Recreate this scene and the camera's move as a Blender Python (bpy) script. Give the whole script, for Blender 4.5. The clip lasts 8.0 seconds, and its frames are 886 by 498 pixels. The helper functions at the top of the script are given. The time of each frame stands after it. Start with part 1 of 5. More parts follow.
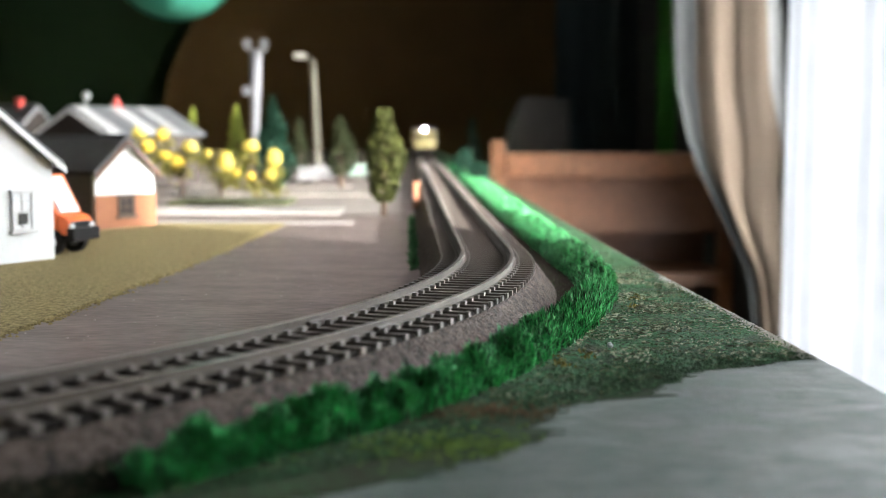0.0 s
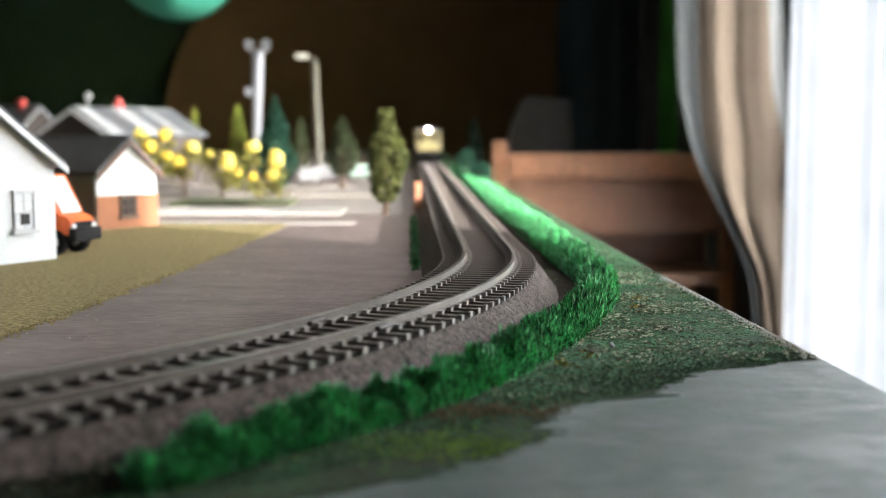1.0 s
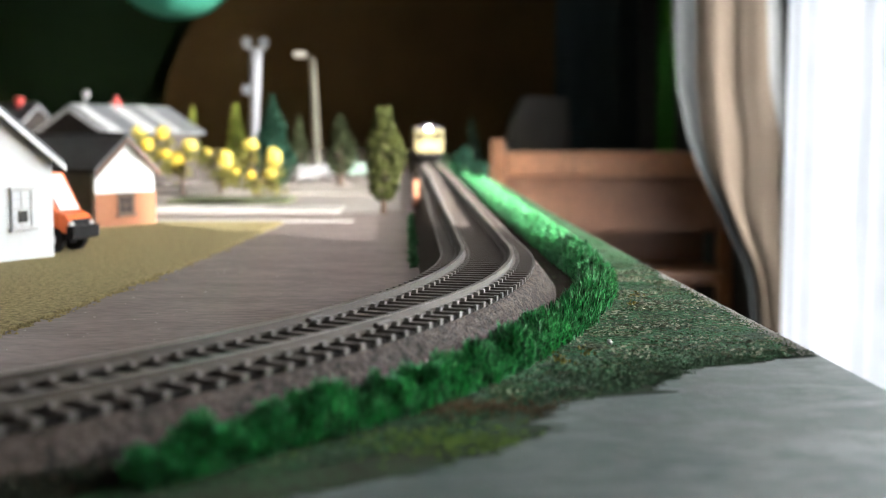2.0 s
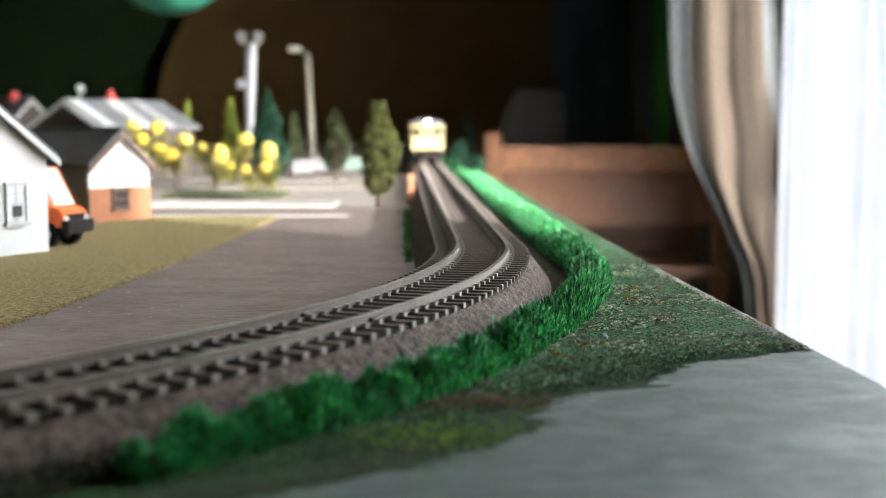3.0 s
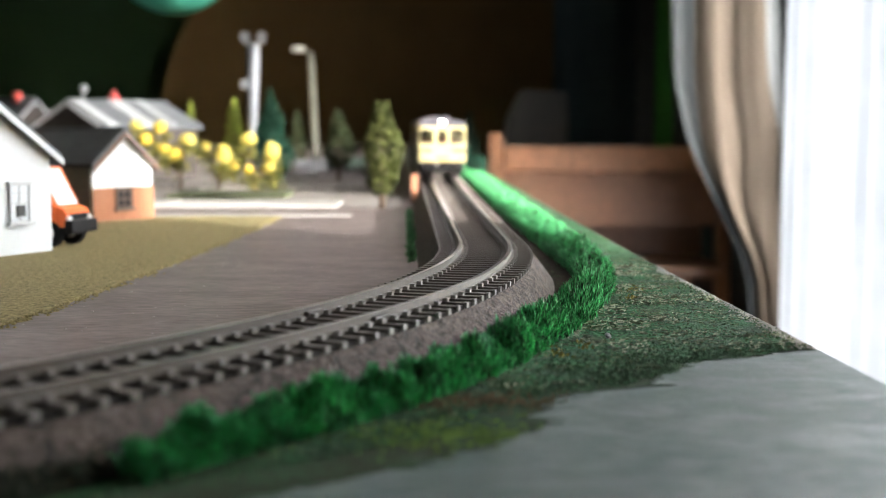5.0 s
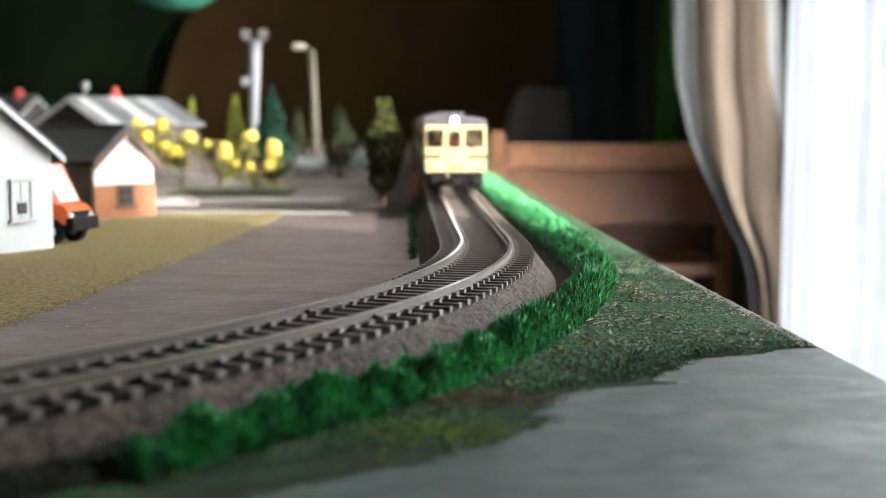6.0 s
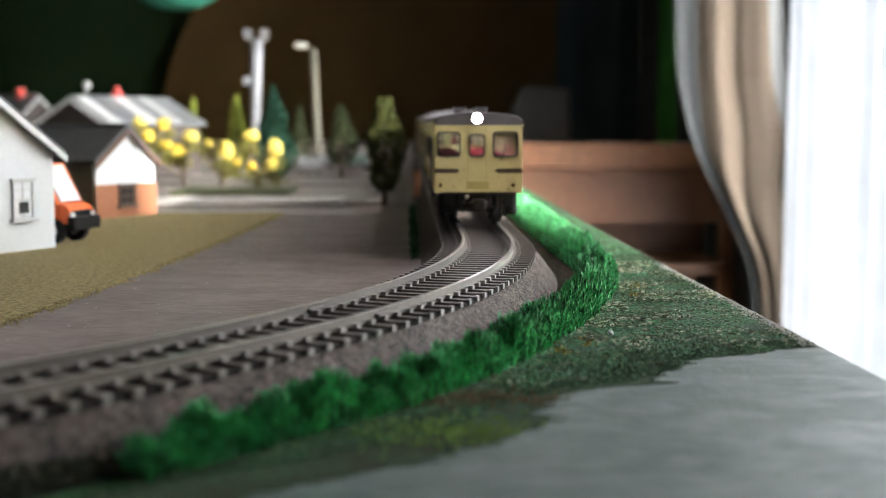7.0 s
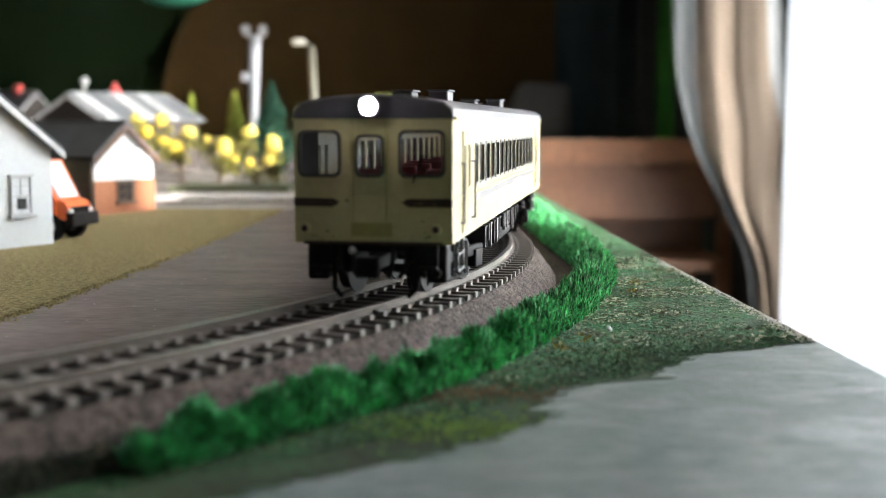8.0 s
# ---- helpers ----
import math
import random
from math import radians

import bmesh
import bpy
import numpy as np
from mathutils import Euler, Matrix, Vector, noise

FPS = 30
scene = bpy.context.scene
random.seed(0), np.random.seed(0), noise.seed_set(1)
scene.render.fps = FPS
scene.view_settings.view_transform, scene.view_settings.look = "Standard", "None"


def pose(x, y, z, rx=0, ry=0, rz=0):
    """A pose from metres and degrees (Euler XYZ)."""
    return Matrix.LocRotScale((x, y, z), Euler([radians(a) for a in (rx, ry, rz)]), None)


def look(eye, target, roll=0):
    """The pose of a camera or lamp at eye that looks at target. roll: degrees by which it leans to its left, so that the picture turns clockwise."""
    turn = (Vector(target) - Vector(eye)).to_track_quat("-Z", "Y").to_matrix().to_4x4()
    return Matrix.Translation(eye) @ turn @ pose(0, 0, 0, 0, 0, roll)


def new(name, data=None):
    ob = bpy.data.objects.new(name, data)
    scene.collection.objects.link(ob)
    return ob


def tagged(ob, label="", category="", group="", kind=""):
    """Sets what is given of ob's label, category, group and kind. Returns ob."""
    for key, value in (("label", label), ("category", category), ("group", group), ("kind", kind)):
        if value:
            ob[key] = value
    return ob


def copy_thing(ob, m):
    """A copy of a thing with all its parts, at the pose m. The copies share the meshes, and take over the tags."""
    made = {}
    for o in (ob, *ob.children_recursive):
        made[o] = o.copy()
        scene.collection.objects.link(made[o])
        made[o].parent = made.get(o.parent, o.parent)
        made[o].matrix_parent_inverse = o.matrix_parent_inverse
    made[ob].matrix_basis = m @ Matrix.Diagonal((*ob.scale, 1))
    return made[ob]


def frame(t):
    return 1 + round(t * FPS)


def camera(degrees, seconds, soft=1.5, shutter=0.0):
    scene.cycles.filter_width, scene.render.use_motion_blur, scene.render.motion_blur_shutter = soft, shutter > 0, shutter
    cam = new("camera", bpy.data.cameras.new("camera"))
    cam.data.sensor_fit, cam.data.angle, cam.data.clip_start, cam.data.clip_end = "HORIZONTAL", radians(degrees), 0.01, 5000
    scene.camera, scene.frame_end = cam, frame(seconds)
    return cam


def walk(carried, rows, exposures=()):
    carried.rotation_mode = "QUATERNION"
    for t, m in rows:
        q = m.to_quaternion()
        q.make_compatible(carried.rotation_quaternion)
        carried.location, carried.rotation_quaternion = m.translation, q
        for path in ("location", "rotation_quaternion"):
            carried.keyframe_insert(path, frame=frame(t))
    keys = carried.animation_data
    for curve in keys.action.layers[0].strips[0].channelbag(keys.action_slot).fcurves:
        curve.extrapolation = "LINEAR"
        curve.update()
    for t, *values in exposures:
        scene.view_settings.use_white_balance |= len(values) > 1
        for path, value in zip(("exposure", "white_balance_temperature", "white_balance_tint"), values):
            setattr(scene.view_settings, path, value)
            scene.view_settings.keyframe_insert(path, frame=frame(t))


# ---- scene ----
# ---- the camera, which settles a little on its stand ----
cam = camera(40.55, 8.0, soft=1.0)
cam.data.dof.use_dof = True
cam.data.dof.focus_distance = 0.33
cam.data.dof.aperture_fstop = 15.5
EYE = 0.0509


def eye(t, pitch, yaw, drop):
    """The camera at t: degrees below the level, degrees to the left, millimetres that it has sunk."""
    return (t, pose(0, 0, EYE - drop * 0.001, 90 - pitch, 0, yaw))


walk(cam, [
    eye(0.0, 5.304, 0.000, 0.0),
    eye(0.5, 5.290, 0.045, 0.05),
    eye(1.0, 5.275, 0.083, 0.15),
    eye(1.5, 5.252, 0.078, 0.50),
    eye(3.0, 5.598, -0.247, 0.62),
    eye(3.5, 5.596, -0.206, 0.62),
    eye(4.0, 5.561, -0.160, 0.70),
    eye(4.5, 5.555, -0.126, 0.82),
    eye(6.0, 5.720, -0.035, 0.78),
    eye(6.5, 5.748, 0.005, 0.70),
    eye(7.0, 5.756, 0.038, 0.70),
    eye(7.5, 5.795, 0.035, 0.72),
    eye(8.0, 5.927, -0.043, 0.82),
], exposures=[(0.0, 1.36), (6.8, 1.36), (7.5, 1.50), (8.0, 1.66)])

# ---- light: a low sun and the sky through the window ----
SUN_EL, SUN_AZ = 15.0, 36.0          # height, and how far the sun stands behind the line of the window
world = bpy.data.worlds.new("sky")
scene.world = world
world.use_nodes = True
sky = world.node_tree.nodes.new("ShaderNodeTexSky")
sky.sky_type, sky.sun_disc = "NISHITA", False
sky.sun_elevation, sky.sun_rotation = radians(SUN_EL), radians(90 + SUN_AZ)
world.node_tree.links.new(sky.outputs[0], world.node_tree.nodes["Background"].inputs[0])
world.node_tree.nodes["Background"].inputs[1].default_value = 0.12
to_sun = Vector((math.cos(radians(SUN_EL)) * math.cos(radians(SUN_AZ)), -math.cos(radians(SUN_EL)) * math.sin(radians(SUN_AZ)), math.sin(radians(SUN_EL))))
sun = new("sun", bpy.data.lights.new("sun", "SUN"))
sun.data.energy, sun.data.angle, sun.data.color = 4.7, radians(0.9), (1.0, 0.96, 0.90)
sun.matrix_world = look(to_sun * 5, (0, 0, 0))
glow = new("window_daylight", bpy.data.lights.new("window_daylight", "AREA"))
glow.data.shape, glow.data.size, glow.data.size_y, glow.data.energy, glow.data.color = "RECTANGLE", 1.24, 1.64, 14.6, (0.91, 0.96, 1.0)
glow.matrix_world = look((0.585, 1.09, 0.40), (-1.0, 1.09, 0.40))


# ---- materials ----
def mat(name, color, rough=0.7, metal=0.0, coarse=40.0, fine=600.0, vary=0.25, bump=0.2, dist=0.0004, spec=0.5, tint=None, per_piece=0.0, island=0.0, hard=0.2, stretch=None):
    """A painted or natural surface: two scales of mottling in the colour and a fine relief."""
    m = bpy.data.materials.new(name)
    m.use_nodes = True
    n, l = m.node_tree.nodes, m.node_tree.links
    b = n["Principled BSDF"]
    b.inputs["Roughness"].default_value, b.inputs["Metallic"].default_value = rough, metal
    b.inputs["Specular IOR Level"].default_value = spec
    co = n.new("ShaderNodeTexCoord")
    a, f = n.new("ShaderNodeTexNoise"), n.new("ShaderNodeTexNoise")
    for tex, s in ((a, coarse), (f, fine)):
        tex.inputs["Scale"].default_value, tex.inputs["Detail"].default_value = s, 4.0
        if stretch:
            mp = n.new("ShaderNodeMapping")
            mp.inputs["Scale"].default_value = stretch
            l.new(co.outputs["Object"], mp.inputs["Vector"])
            l.new(mp.outputs[0], tex.inputs["Vector"])
        else:
            l.new(co.outputs["Object"], tex.inputs["Vector"])
    r = n.new("ShaderNodeValToRGB")
    dark = tint or tuple(c * (1 - 1.6 * vary) for c in color)
    r.color_ramp.elements[0].position, r.color_ramp.elements[1].position = 0.5 - hard, 0.5 + hard
    r.color_ramp.elements[0].color, r.color_ramp.elements[1].color = (*dark, 1), (*(min(1, c * (1 + 0.5 * vary)) for c in color), 1)
    mixv = n.new("ShaderNodeMath")
    mixv.operation = "MULTIPLY_ADD"
    mixv.inputs[1].default_value = 0.5
    half = n.new("ShaderNodeMath")
    half.operation = "MULTIPLY"
    half.inputs[1].default_value = 0.5
    l.new(f.outputs["Fac"], half.inputs[0])
    l.new(a.outputs["Fac"], mixv.inputs[0])
    l.new(half.outputs[0], mixv.inputs[2])
    src = mixv.outputs[0]
    if per_piece:
        info, add = n.new("ShaderNodeObjectInfo"), n.new("ShaderNodeMath")
        add.operation = "MULTIPLY_ADD"
        add.inputs[1].default_value = per_piece
        l.new(info.outputs["Random"], add.inputs[0])
        l.new(src, add.inputs[2])
        src = add.outputs[0]
    if island:
        geo, add = n.new("ShaderNodeNewGeometry"), n.new("ShaderNodeMath")
        add.operation = "MULTIPLY_ADD"
        add.inputs[1].default_value = island
        l.new(geo.outputs["Random Per Island"], add.inputs[0])
        l.new(src, add.inputs[2])
        shift = n.new("ShaderNodeMath")
        shift.operation = "SUBTRACT"
        shift.inputs[1].default_value = island / 2
        l.new(add.outputs[0], shift.inputs[0])
        src = shift.outputs[0]
    l.new(src, r.inputs["Fac"])
    l.new(r.outputs[0], b.inputs["Base Color"])
    if bump:
        bp = n.new("ShaderNodeBump")
        bp.inputs["Strength"].default_value, bp.inputs["Distance"].default_value = bump, dist
        l.new(f.outputs["Fac"], bp.inputs["Height"])
        l.new(bp.outputs[0], b.inputs["Normal"])
    return m


def lit(name, color, power):
    m = bpy.data.materials.new(name)
    m.use_nodes = True
    b = m.node_tree.nodes["Principled BSDF"]
    b.inputs["Base Color"].default_value = (*color, 1)
    b.inputs["Emission Color"].default_value, b.inputs["Emission Strength"].default_value = (*color, 1), power
    return m


def glassy(name, color=(1, 1, 1), ior=1.35):
    m = bpy.data.materials.new(name)
    m.use_nodes = True
    b = m.node_tree.nodes["Principled BSDF"]
    b.inputs["Base Color"].default_value = (*color, 1)
    b.inputs["Transmission Weight"].default_value, b.inputs["Roughness"].default_value, b.inputs["IOR"].default_value = 1.0, 0.03, ior
    return m


def sheer(name, color, through_part):
    """Thin cloth that lets light through."""
    m = bpy.data.materials.new(name)
    m.use_nodes = True
    n, l = m.node_tree.nodes, m.node_tree.links
    n.remove(n["Principled BSDF"])
    d, t, mx = n.new("ShaderNodeBsdfDiffuse"), n.new("ShaderNodeBsdfTranslucent"), n.new("ShaderNodeMixShader")
    tex, rmp, co = n.new("ShaderNodeTexNoise"), n.new("ShaderNodeValToRGB"), n.new("ShaderNodeTexCoord")
    tex.inputs["Scale"].default_value = 18
    l.new(co.outputs["Object"], tex.inputs["Vector"])
    rmp.color_ramp.elements[0].color, rmp.color_ramp.elements[1].color = (*(c * 0.85 for c in color), 1), (*color, 1)
    l.new(tex.outputs["Fac"], rmp.inputs["Fac"])
    for s in (d, t):
        l.new(rmp.outputs[0], s.inputs["Color"])
    mx.inputs[0].default_value = through_part
    l.new(d.outputs[0], mx.inputs[1])
    l.new(t.outputs[0], mx.inputs[2])
    l.new(mx.outputs[0], n["Material Output"].inputs["Surface"])
    return m


def verge_scatter():
    """Glued scatter: green turf with patches of straw, brown earth and worn grey-green, all in fine grains."""
    m = bpy.data.materials.new("mottled_verge_scatter")
    m.use_nodes = True
    n, l = m.node_tree.nodes, m.node_tree.links
    b, co = n["Principled BSDF"], n.new("ShaderNodeTexCoord")
    b.inputs["Roughness"].default_value, b.inputs["Specular IOR Level"].default_value = 0.92, 0.15
    col = None
    for scale, lo, hi, tone in ((700, 0.42, 0.56, (0.020, 0.036, 0.018)), (55, 0.50, 0.64, (0.052, 0.094, 0.060)), (38, 0.60, 0.72, (0.075, 0.056, 0.030)), (80, 0.42, 0.62, (0.038, 0.134, 0.055)), (520, 0.59, 0.66, (0.19, 0.225, 0.135)), (1300, 0.53, 0.60, (0.012, 0.018, 0.011))):
        t, r, mx = n.new("ShaderNodeTexNoise"), n.new("ShaderNodeMapRange"), n.new("ShaderNodeMix")
        t.inputs["Scale"].default_value, t.inputs["Detail"].default_value = scale, 5.0
        shift = n.new("ShaderNodeVectorMath")
        shift.inputs[1].default_value = (scale * 0.37, 1.7, 0)
        l.new(co.outputs["Object"], shift.inputs[0])
        l.new(shift.outputs[0], t.inputs["Vector"])
        r.inputs["From Min"].default_value, r.inputs["From Max"].default_value = lo, hi
        l.new(t.outputs["Fac"], r.inputs["Value"])
        mx.data_type = "RGBA"
        l.new(r.outputs[0], mx.inputs["Factor"])
        if col is None:
            mx.inputs["A"].default_value = (0.052, 0.152, 0.058, 1)
            grain = t
        else:
            l.new(col, mx.inputs["A"])
        mx.inputs["B"].default_value = (*tone, 1)
        col = mx.outputs["Result"]
    l.new(col, b.inputs["Base Color"])
    bp = n.new("ShaderNodeBump")
    bp.inputs["Strength"].default_value, bp.inputs["Distance"].default_value = 1.0, 0.0020
    l.new(grain.outputs["Fac"], bp.inputs["Height"])
    l.new(bp.outputs[0], b.inputs["Normal"])
    return m


def board_paint():
    """Old brushed paint: brush streaks across, teal and grey worn patches, uneven gloss."""
    m = bpy.data.materials.new("worn_grey_green_paint")
    m.use_nodes = True
    n, l = m.node_tree.nodes, m.node_tree.links
    b, co = n["Principled BSDF"], n.new("ShaderNodeTexCoord")

    def tex(scale, stretch, lo, hi, detail=4.0):
        mp, t, r = n.new("ShaderNodeMapping"), n.new("ShaderNodeTexNoise"), n.new("ShaderNodeMapRange")
        mp.inputs["Scale"].default_value, mp.inputs["Rotation"].default_value = stretch, (0, 0, radians(-4))
        t.inputs["Scale"].default_value, t.inputs["Detail"].default_value, t.inputs["Distortion"].default_value = scale, detail, 0.6
        r.inputs["From Min"].default_value, r.inputs["From Max"].default_value = lo, hi
        l.new(co.outputs["Object"], mp.inputs["Vector"])
        l.new(mp.outputs[0], t.inputs["Vector"])
        l.new(t.outputs["Fac"], r.inputs["Value"])
        return r.outputs[0]

    b.inputs["Specular IOR Level"].default_value = 0.36
    patches, streaks, specks = tex(24, (0.7, 1, 1), 0.40, 0.60, 6.0), tex(420, (0.42, 1, 1), 0.36, 0.68, 6.0), tex(1500, (1, 1, 1), 0.62, 0.72)
    col = None
    for fac, tone in ((patches, (0.032, 0.074, 0.062)), (streaks, (0.118, 0.138, 0.134)), (specks, (0.060, 0.072, 0.066))):
        mx = n.new("ShaderNodeMix")
        mx.data_type = "RGBA"
        l.new(fac, mx.inputs["Factor"])
        mx.inputs["A"].default_value = (0.088, 0.116, 0.110, 1)
        if col is not None:
            l.new(col, mx.inputs["A"])
        mx.inputs["B"].default_value = (*tone, 1)
        col = mx.outputs["Result"]
    l.new(col, b.inputs["Base Color"])
    gloss = n.new("ShaderNodeMapRange")
    gloss.inputs["To Min"].default_value, gloss.inputs["To Max"].default_value = 0.42, 0.66
    l.new(tex(130, (0.6, 1, 1), 0.35, 0.65, 5.0), gloss.inputs["Value"])
    l.new(gloss.outputs[0], b.inputs["Roughness"])
    bp = n.new("ShaderNodeBump")
    bp.inputs["Strength"].default_value, bp.inputs["Distance"].default_value = 0.35, 0.0004
    l.new(tex(520, (0.55, 1, 1), 0.3, 0.7, 6.0), bp.inputs["Height"])
    l.new(bp.outputs[0], b.inputs["Normal"])
    return m


M_BOARD = board_paint()
M_FLOCK = verge_scatter()
M_ROAD = mat("brown_grey_road_paint", (0.210, 0.163, 0.152), 0.50, 0, 70, 420, 0.26, 0.5, 0.0005, hard=0.11, stretch=(0.5, 1.0, 1.0))
M_MAT = mat("ochre_grass_mat", (0.415, 0.342, 0.168), 0.95, 0, 600, 1900, 0.42, 1.0, 0.0018, 0.1, hard=0.14)
M_BED = mat("brown_grey_moulded_ballast", (0.142, 0.103, 0.084), 0.66, 0, 420, 1300, 0.50, 1.0, 0.0024, 0.22, hard=0.10)
M_SLEEPER = mat("grey_brown_moulded_sleeper", (0.112, 0.091, 0.080), 0.48, 0, 200, 1500, 0.15, 0.3, 0.0003, per_piece=0.12)
M_CLIP_LIT_END = mat("pale_clip_and_lit_end", (0.30, 0.28, 0.26), 0.38, 0.2, 200, 1500, 0.15, 0.1)
# Darker than the bed: the shade of the pits is in this colour.
M_GAP = mat("shaded_ballast_between_sleepers", (0.040, 0.033, 0.029), 0.85, 0, 80, 1500, 0.3, 0.6, 0.0006, 0.2)
M_RAIL = mat("brown_painted_rail_side", (0.175, 0.150, 0.132), 0.5, 0.3, 60, 800, 0.2, 0.1)
M_RAILTOP = mat("polished_nickel_rail_head", (0.60, 0.56, 0.52), 0.30, 0.85, 60, 800, 0.2, 0.05)
M_BLADE = mat("vivid_green_static_grass", (0.100, 0.54, 0.195), 0.40, 0, 260, 900, 0.56, 0.0, spec=0.6, island=0.75)
M_WHITE = mat("white_painted_plastic", (0.58, 0.615, 0.65), 0.55, 0, 30, 500, 0.06, 0.1)
M_ORANGEWALL = mat("orange_brick_paint", (0.29, 0.112, 0.050), 0.7, 0, 60, 700, 0.15, 0.3)
M_ROOF = mat("dark_slate_grey_roof", (0.064, 0.067, 0.072), 0.6, 0, 80, 600, 0.25, 0.3)
M_SIDING = mat("grey_brown_siding", (0.19, 0.175, 0.16), 0.7, 0, 50, 500, 0.2, 0.3)
M_DARK = mat("black_plastic", (0.024, 0.023, 0.024), 0.5, 0, 60, 700, 0.3, 0.15, spec=0.06)
M_TRIM = mat("grey_window_trim", (0.46, 0.475, 0.50), 0.5, 0, 60, 500, 0.1, 0.1)
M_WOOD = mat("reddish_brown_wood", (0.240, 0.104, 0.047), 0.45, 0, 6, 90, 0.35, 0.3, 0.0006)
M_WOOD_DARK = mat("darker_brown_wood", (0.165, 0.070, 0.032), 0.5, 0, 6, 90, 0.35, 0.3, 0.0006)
M_CURTAIN = sheer("beige_curtain_cloth", (0.088, 0.071, 0.057), 0.33)
# One lining cloth in two tones: shaded strip, and lit strip beside the window.
M_LINING_SHADED = sheer("grey_lining_shaded_tone", (0.036, 0.039, 0.041), 0.30)
M_LINING_LIT = sheer("pale_lining_lit_tone", (0.115, 0.122, 0.126), 0.40)
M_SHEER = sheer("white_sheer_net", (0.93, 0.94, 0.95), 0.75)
# The same white net, greyed in colour to hold back the window's glow.
M_NET = sheer("greyed_white_net", (0.47, 0.485, 0.505), 0.75)
M_WALLWHITE = mat("off_white_wall_paint", (0.50, 0.49, 0.46), 0.9, 0, 3, 60, 0.08, 0.1)
M_DULLWALL = mat("dull_beige_wall_paint", (0.31, 0.29, 0.265), 0.9, 0, 3, 60, 0.10, 0.1)
M_PLASTER = mat("dark_painted_plaster", (0.030, 0.032, 0.032), 0.95, 0, 3, 60, 0.3, 0.2)
M_BROWNCLOTH = mat("dark_brown_cloth", (0.044, 0.026, 0.011), 1.0, 0, 5, 200, 0.25, 0.2, spec=0.0)
M_GREENCLOTH = mat("dark_green_cloth", (0.0075, 0.0135, 0.0062), 1.0, 0, 5, 200, 0.25, 0.2, spec=0.0)
M_BLUECLOTH = mat("blue_black_cloth", (0.030, 0.040, 0.044), 1.0, 0, 5, 200, 0.25, 0.2, spec=0.0)
M_LEAFSTRIP = mat("mid_green_cloth", (0.04, 0.20, 0.025), 0.95, 0, 5, 200, 0.25, 0.2)
M_TEAL = mat("teal_lampshade_cloth", (0.044, 0.31, 0.205), 0.8, 0, 5, 200, 0.15, 0.2)
M_FLOOR = mat("pale_floorboards", (0.38, 0.30, 0.21), 0.6, 0, 4, 80, 0.3, 0.2)
M_GLASS = glassy("window_glass")


# ---- building helpers ----
def mesh_of(name, bm, material, smooth=False):
    me = bpy.data.meshes.new(name)
    bm.normal_update()
    bm.to_mesh(me)
    bm.free()
    for p in me.polygons:
        p.use_smooth = smooth
    me.materials.append(material)
    return me


def part(name, bm, material, parent=None, label="", smooth=False, at=None):
    """Links a bmesh as one mesh object, under a thing or a part if one is given."""
    ob = new(name, mesh_of(name, bm, material, smooth))
    if parent:
        ob.parent = parent
    if at is not None:
        ob.matrix_basis = at
    if label:
        ob["label"] = label
    return ob


def thing(name, m, label, category, group="", kind=""):
    ob = new(name)
    ob.empty_display_size = 0.01
    ob.matrix_basis = m
    return tagged(ob, label, category, group, kind)


def box(bm, x0, x1, y0, y1, z0, z1, bevel=0.0, m=None):
    vs = [bm.verts.new((x, y, z)) for z in (z0, z1) for y in (y0, y1) for x in (x0, x1)]
    fs = [bm.faces.new([vs[i] for i in f]) for f in ((0, 2, 3, 1), (4, 5, 7, 6), (0, 1, 5, 4), (1, 3, 7, 5), (3, 2, 6, 7), (2, 0, 4, 6))]
    if bevel:
        es = list({e for f in fs for e in f.edges})
        vs = list({v for f in bmesh.ops.bevel(bm, geom=es, offset=bevel, segments=2, affect="EDGES", profile=0.5)["faces"] for v in f.verts} | {v for v in vs if v.is_valid})
    if m is not None:
        bmesh.ops.transform(bm, matrix=m, verts=[v for v in vs if v.is_valid])
    return bm


def boxed(*a, **k):
    return box(bmesh.new(), *a, **k)


def tube(bm, a, b, r0, r1=None, n=10, caps=True):
    """A round bar from a to b."""
    a, b = Vector(a), Vector(b)
    q = (b - a).to_track_quat("Z", "Y").to_matrix()
    r1 = r0 if r1 is None else r1
    rings = [[bm.verts.new(p + q @ Vector((r * math.cos(i * math.tau / n), r * math.sin(i * math.tau / n), 0))) for i in range(n)] for p, r in ((a, r0), (b, r1))]
    for i in range(n):
        bm.faces.new((rings[0][i], rings[0][(i + 1) % n], rings[1][(i + 1) % n], rings[1][i]))
    if caps:
        bm.faces.new(rings[0][::-1])
        bm.faces.new(rings[1])
    return bm


def prism(bm, outline, y0, y1):
    """An outline in x and z, drawn out along y."""
    a = [bm.verts.new((x, y0, z)) for x, z in outline]
    b = [bm.verts.new((x, y1, z)) for x, z in outline]
    n = len(a)
    for i in range(n):
        bm.faces.new((a[i], a[(i + 1) % n], b[(i + 1) % n], b[i]))
    bm.faces.new(a[::-1])
    bm.faces.new(b)
    bmesh.ops.recalc_face_normals(bm, faces=bm.faces[:])
    return bm


def slope_up(y):
    """The board lies level near the bend and climbs very gently beyond it."""
    return 0.0 if y < 0.42 else 0.0066 * (y - 0.42) * min(1.0, 0.35 + (y - 0.42) / 0.8)


# ---- the line of the track: a bend of 370 mm radius into a straight ----
RAD, CX, CY, LEAN = 0.370, -0.355, 0.4135, radians(1.68)
RAIL_Z = 0.0125


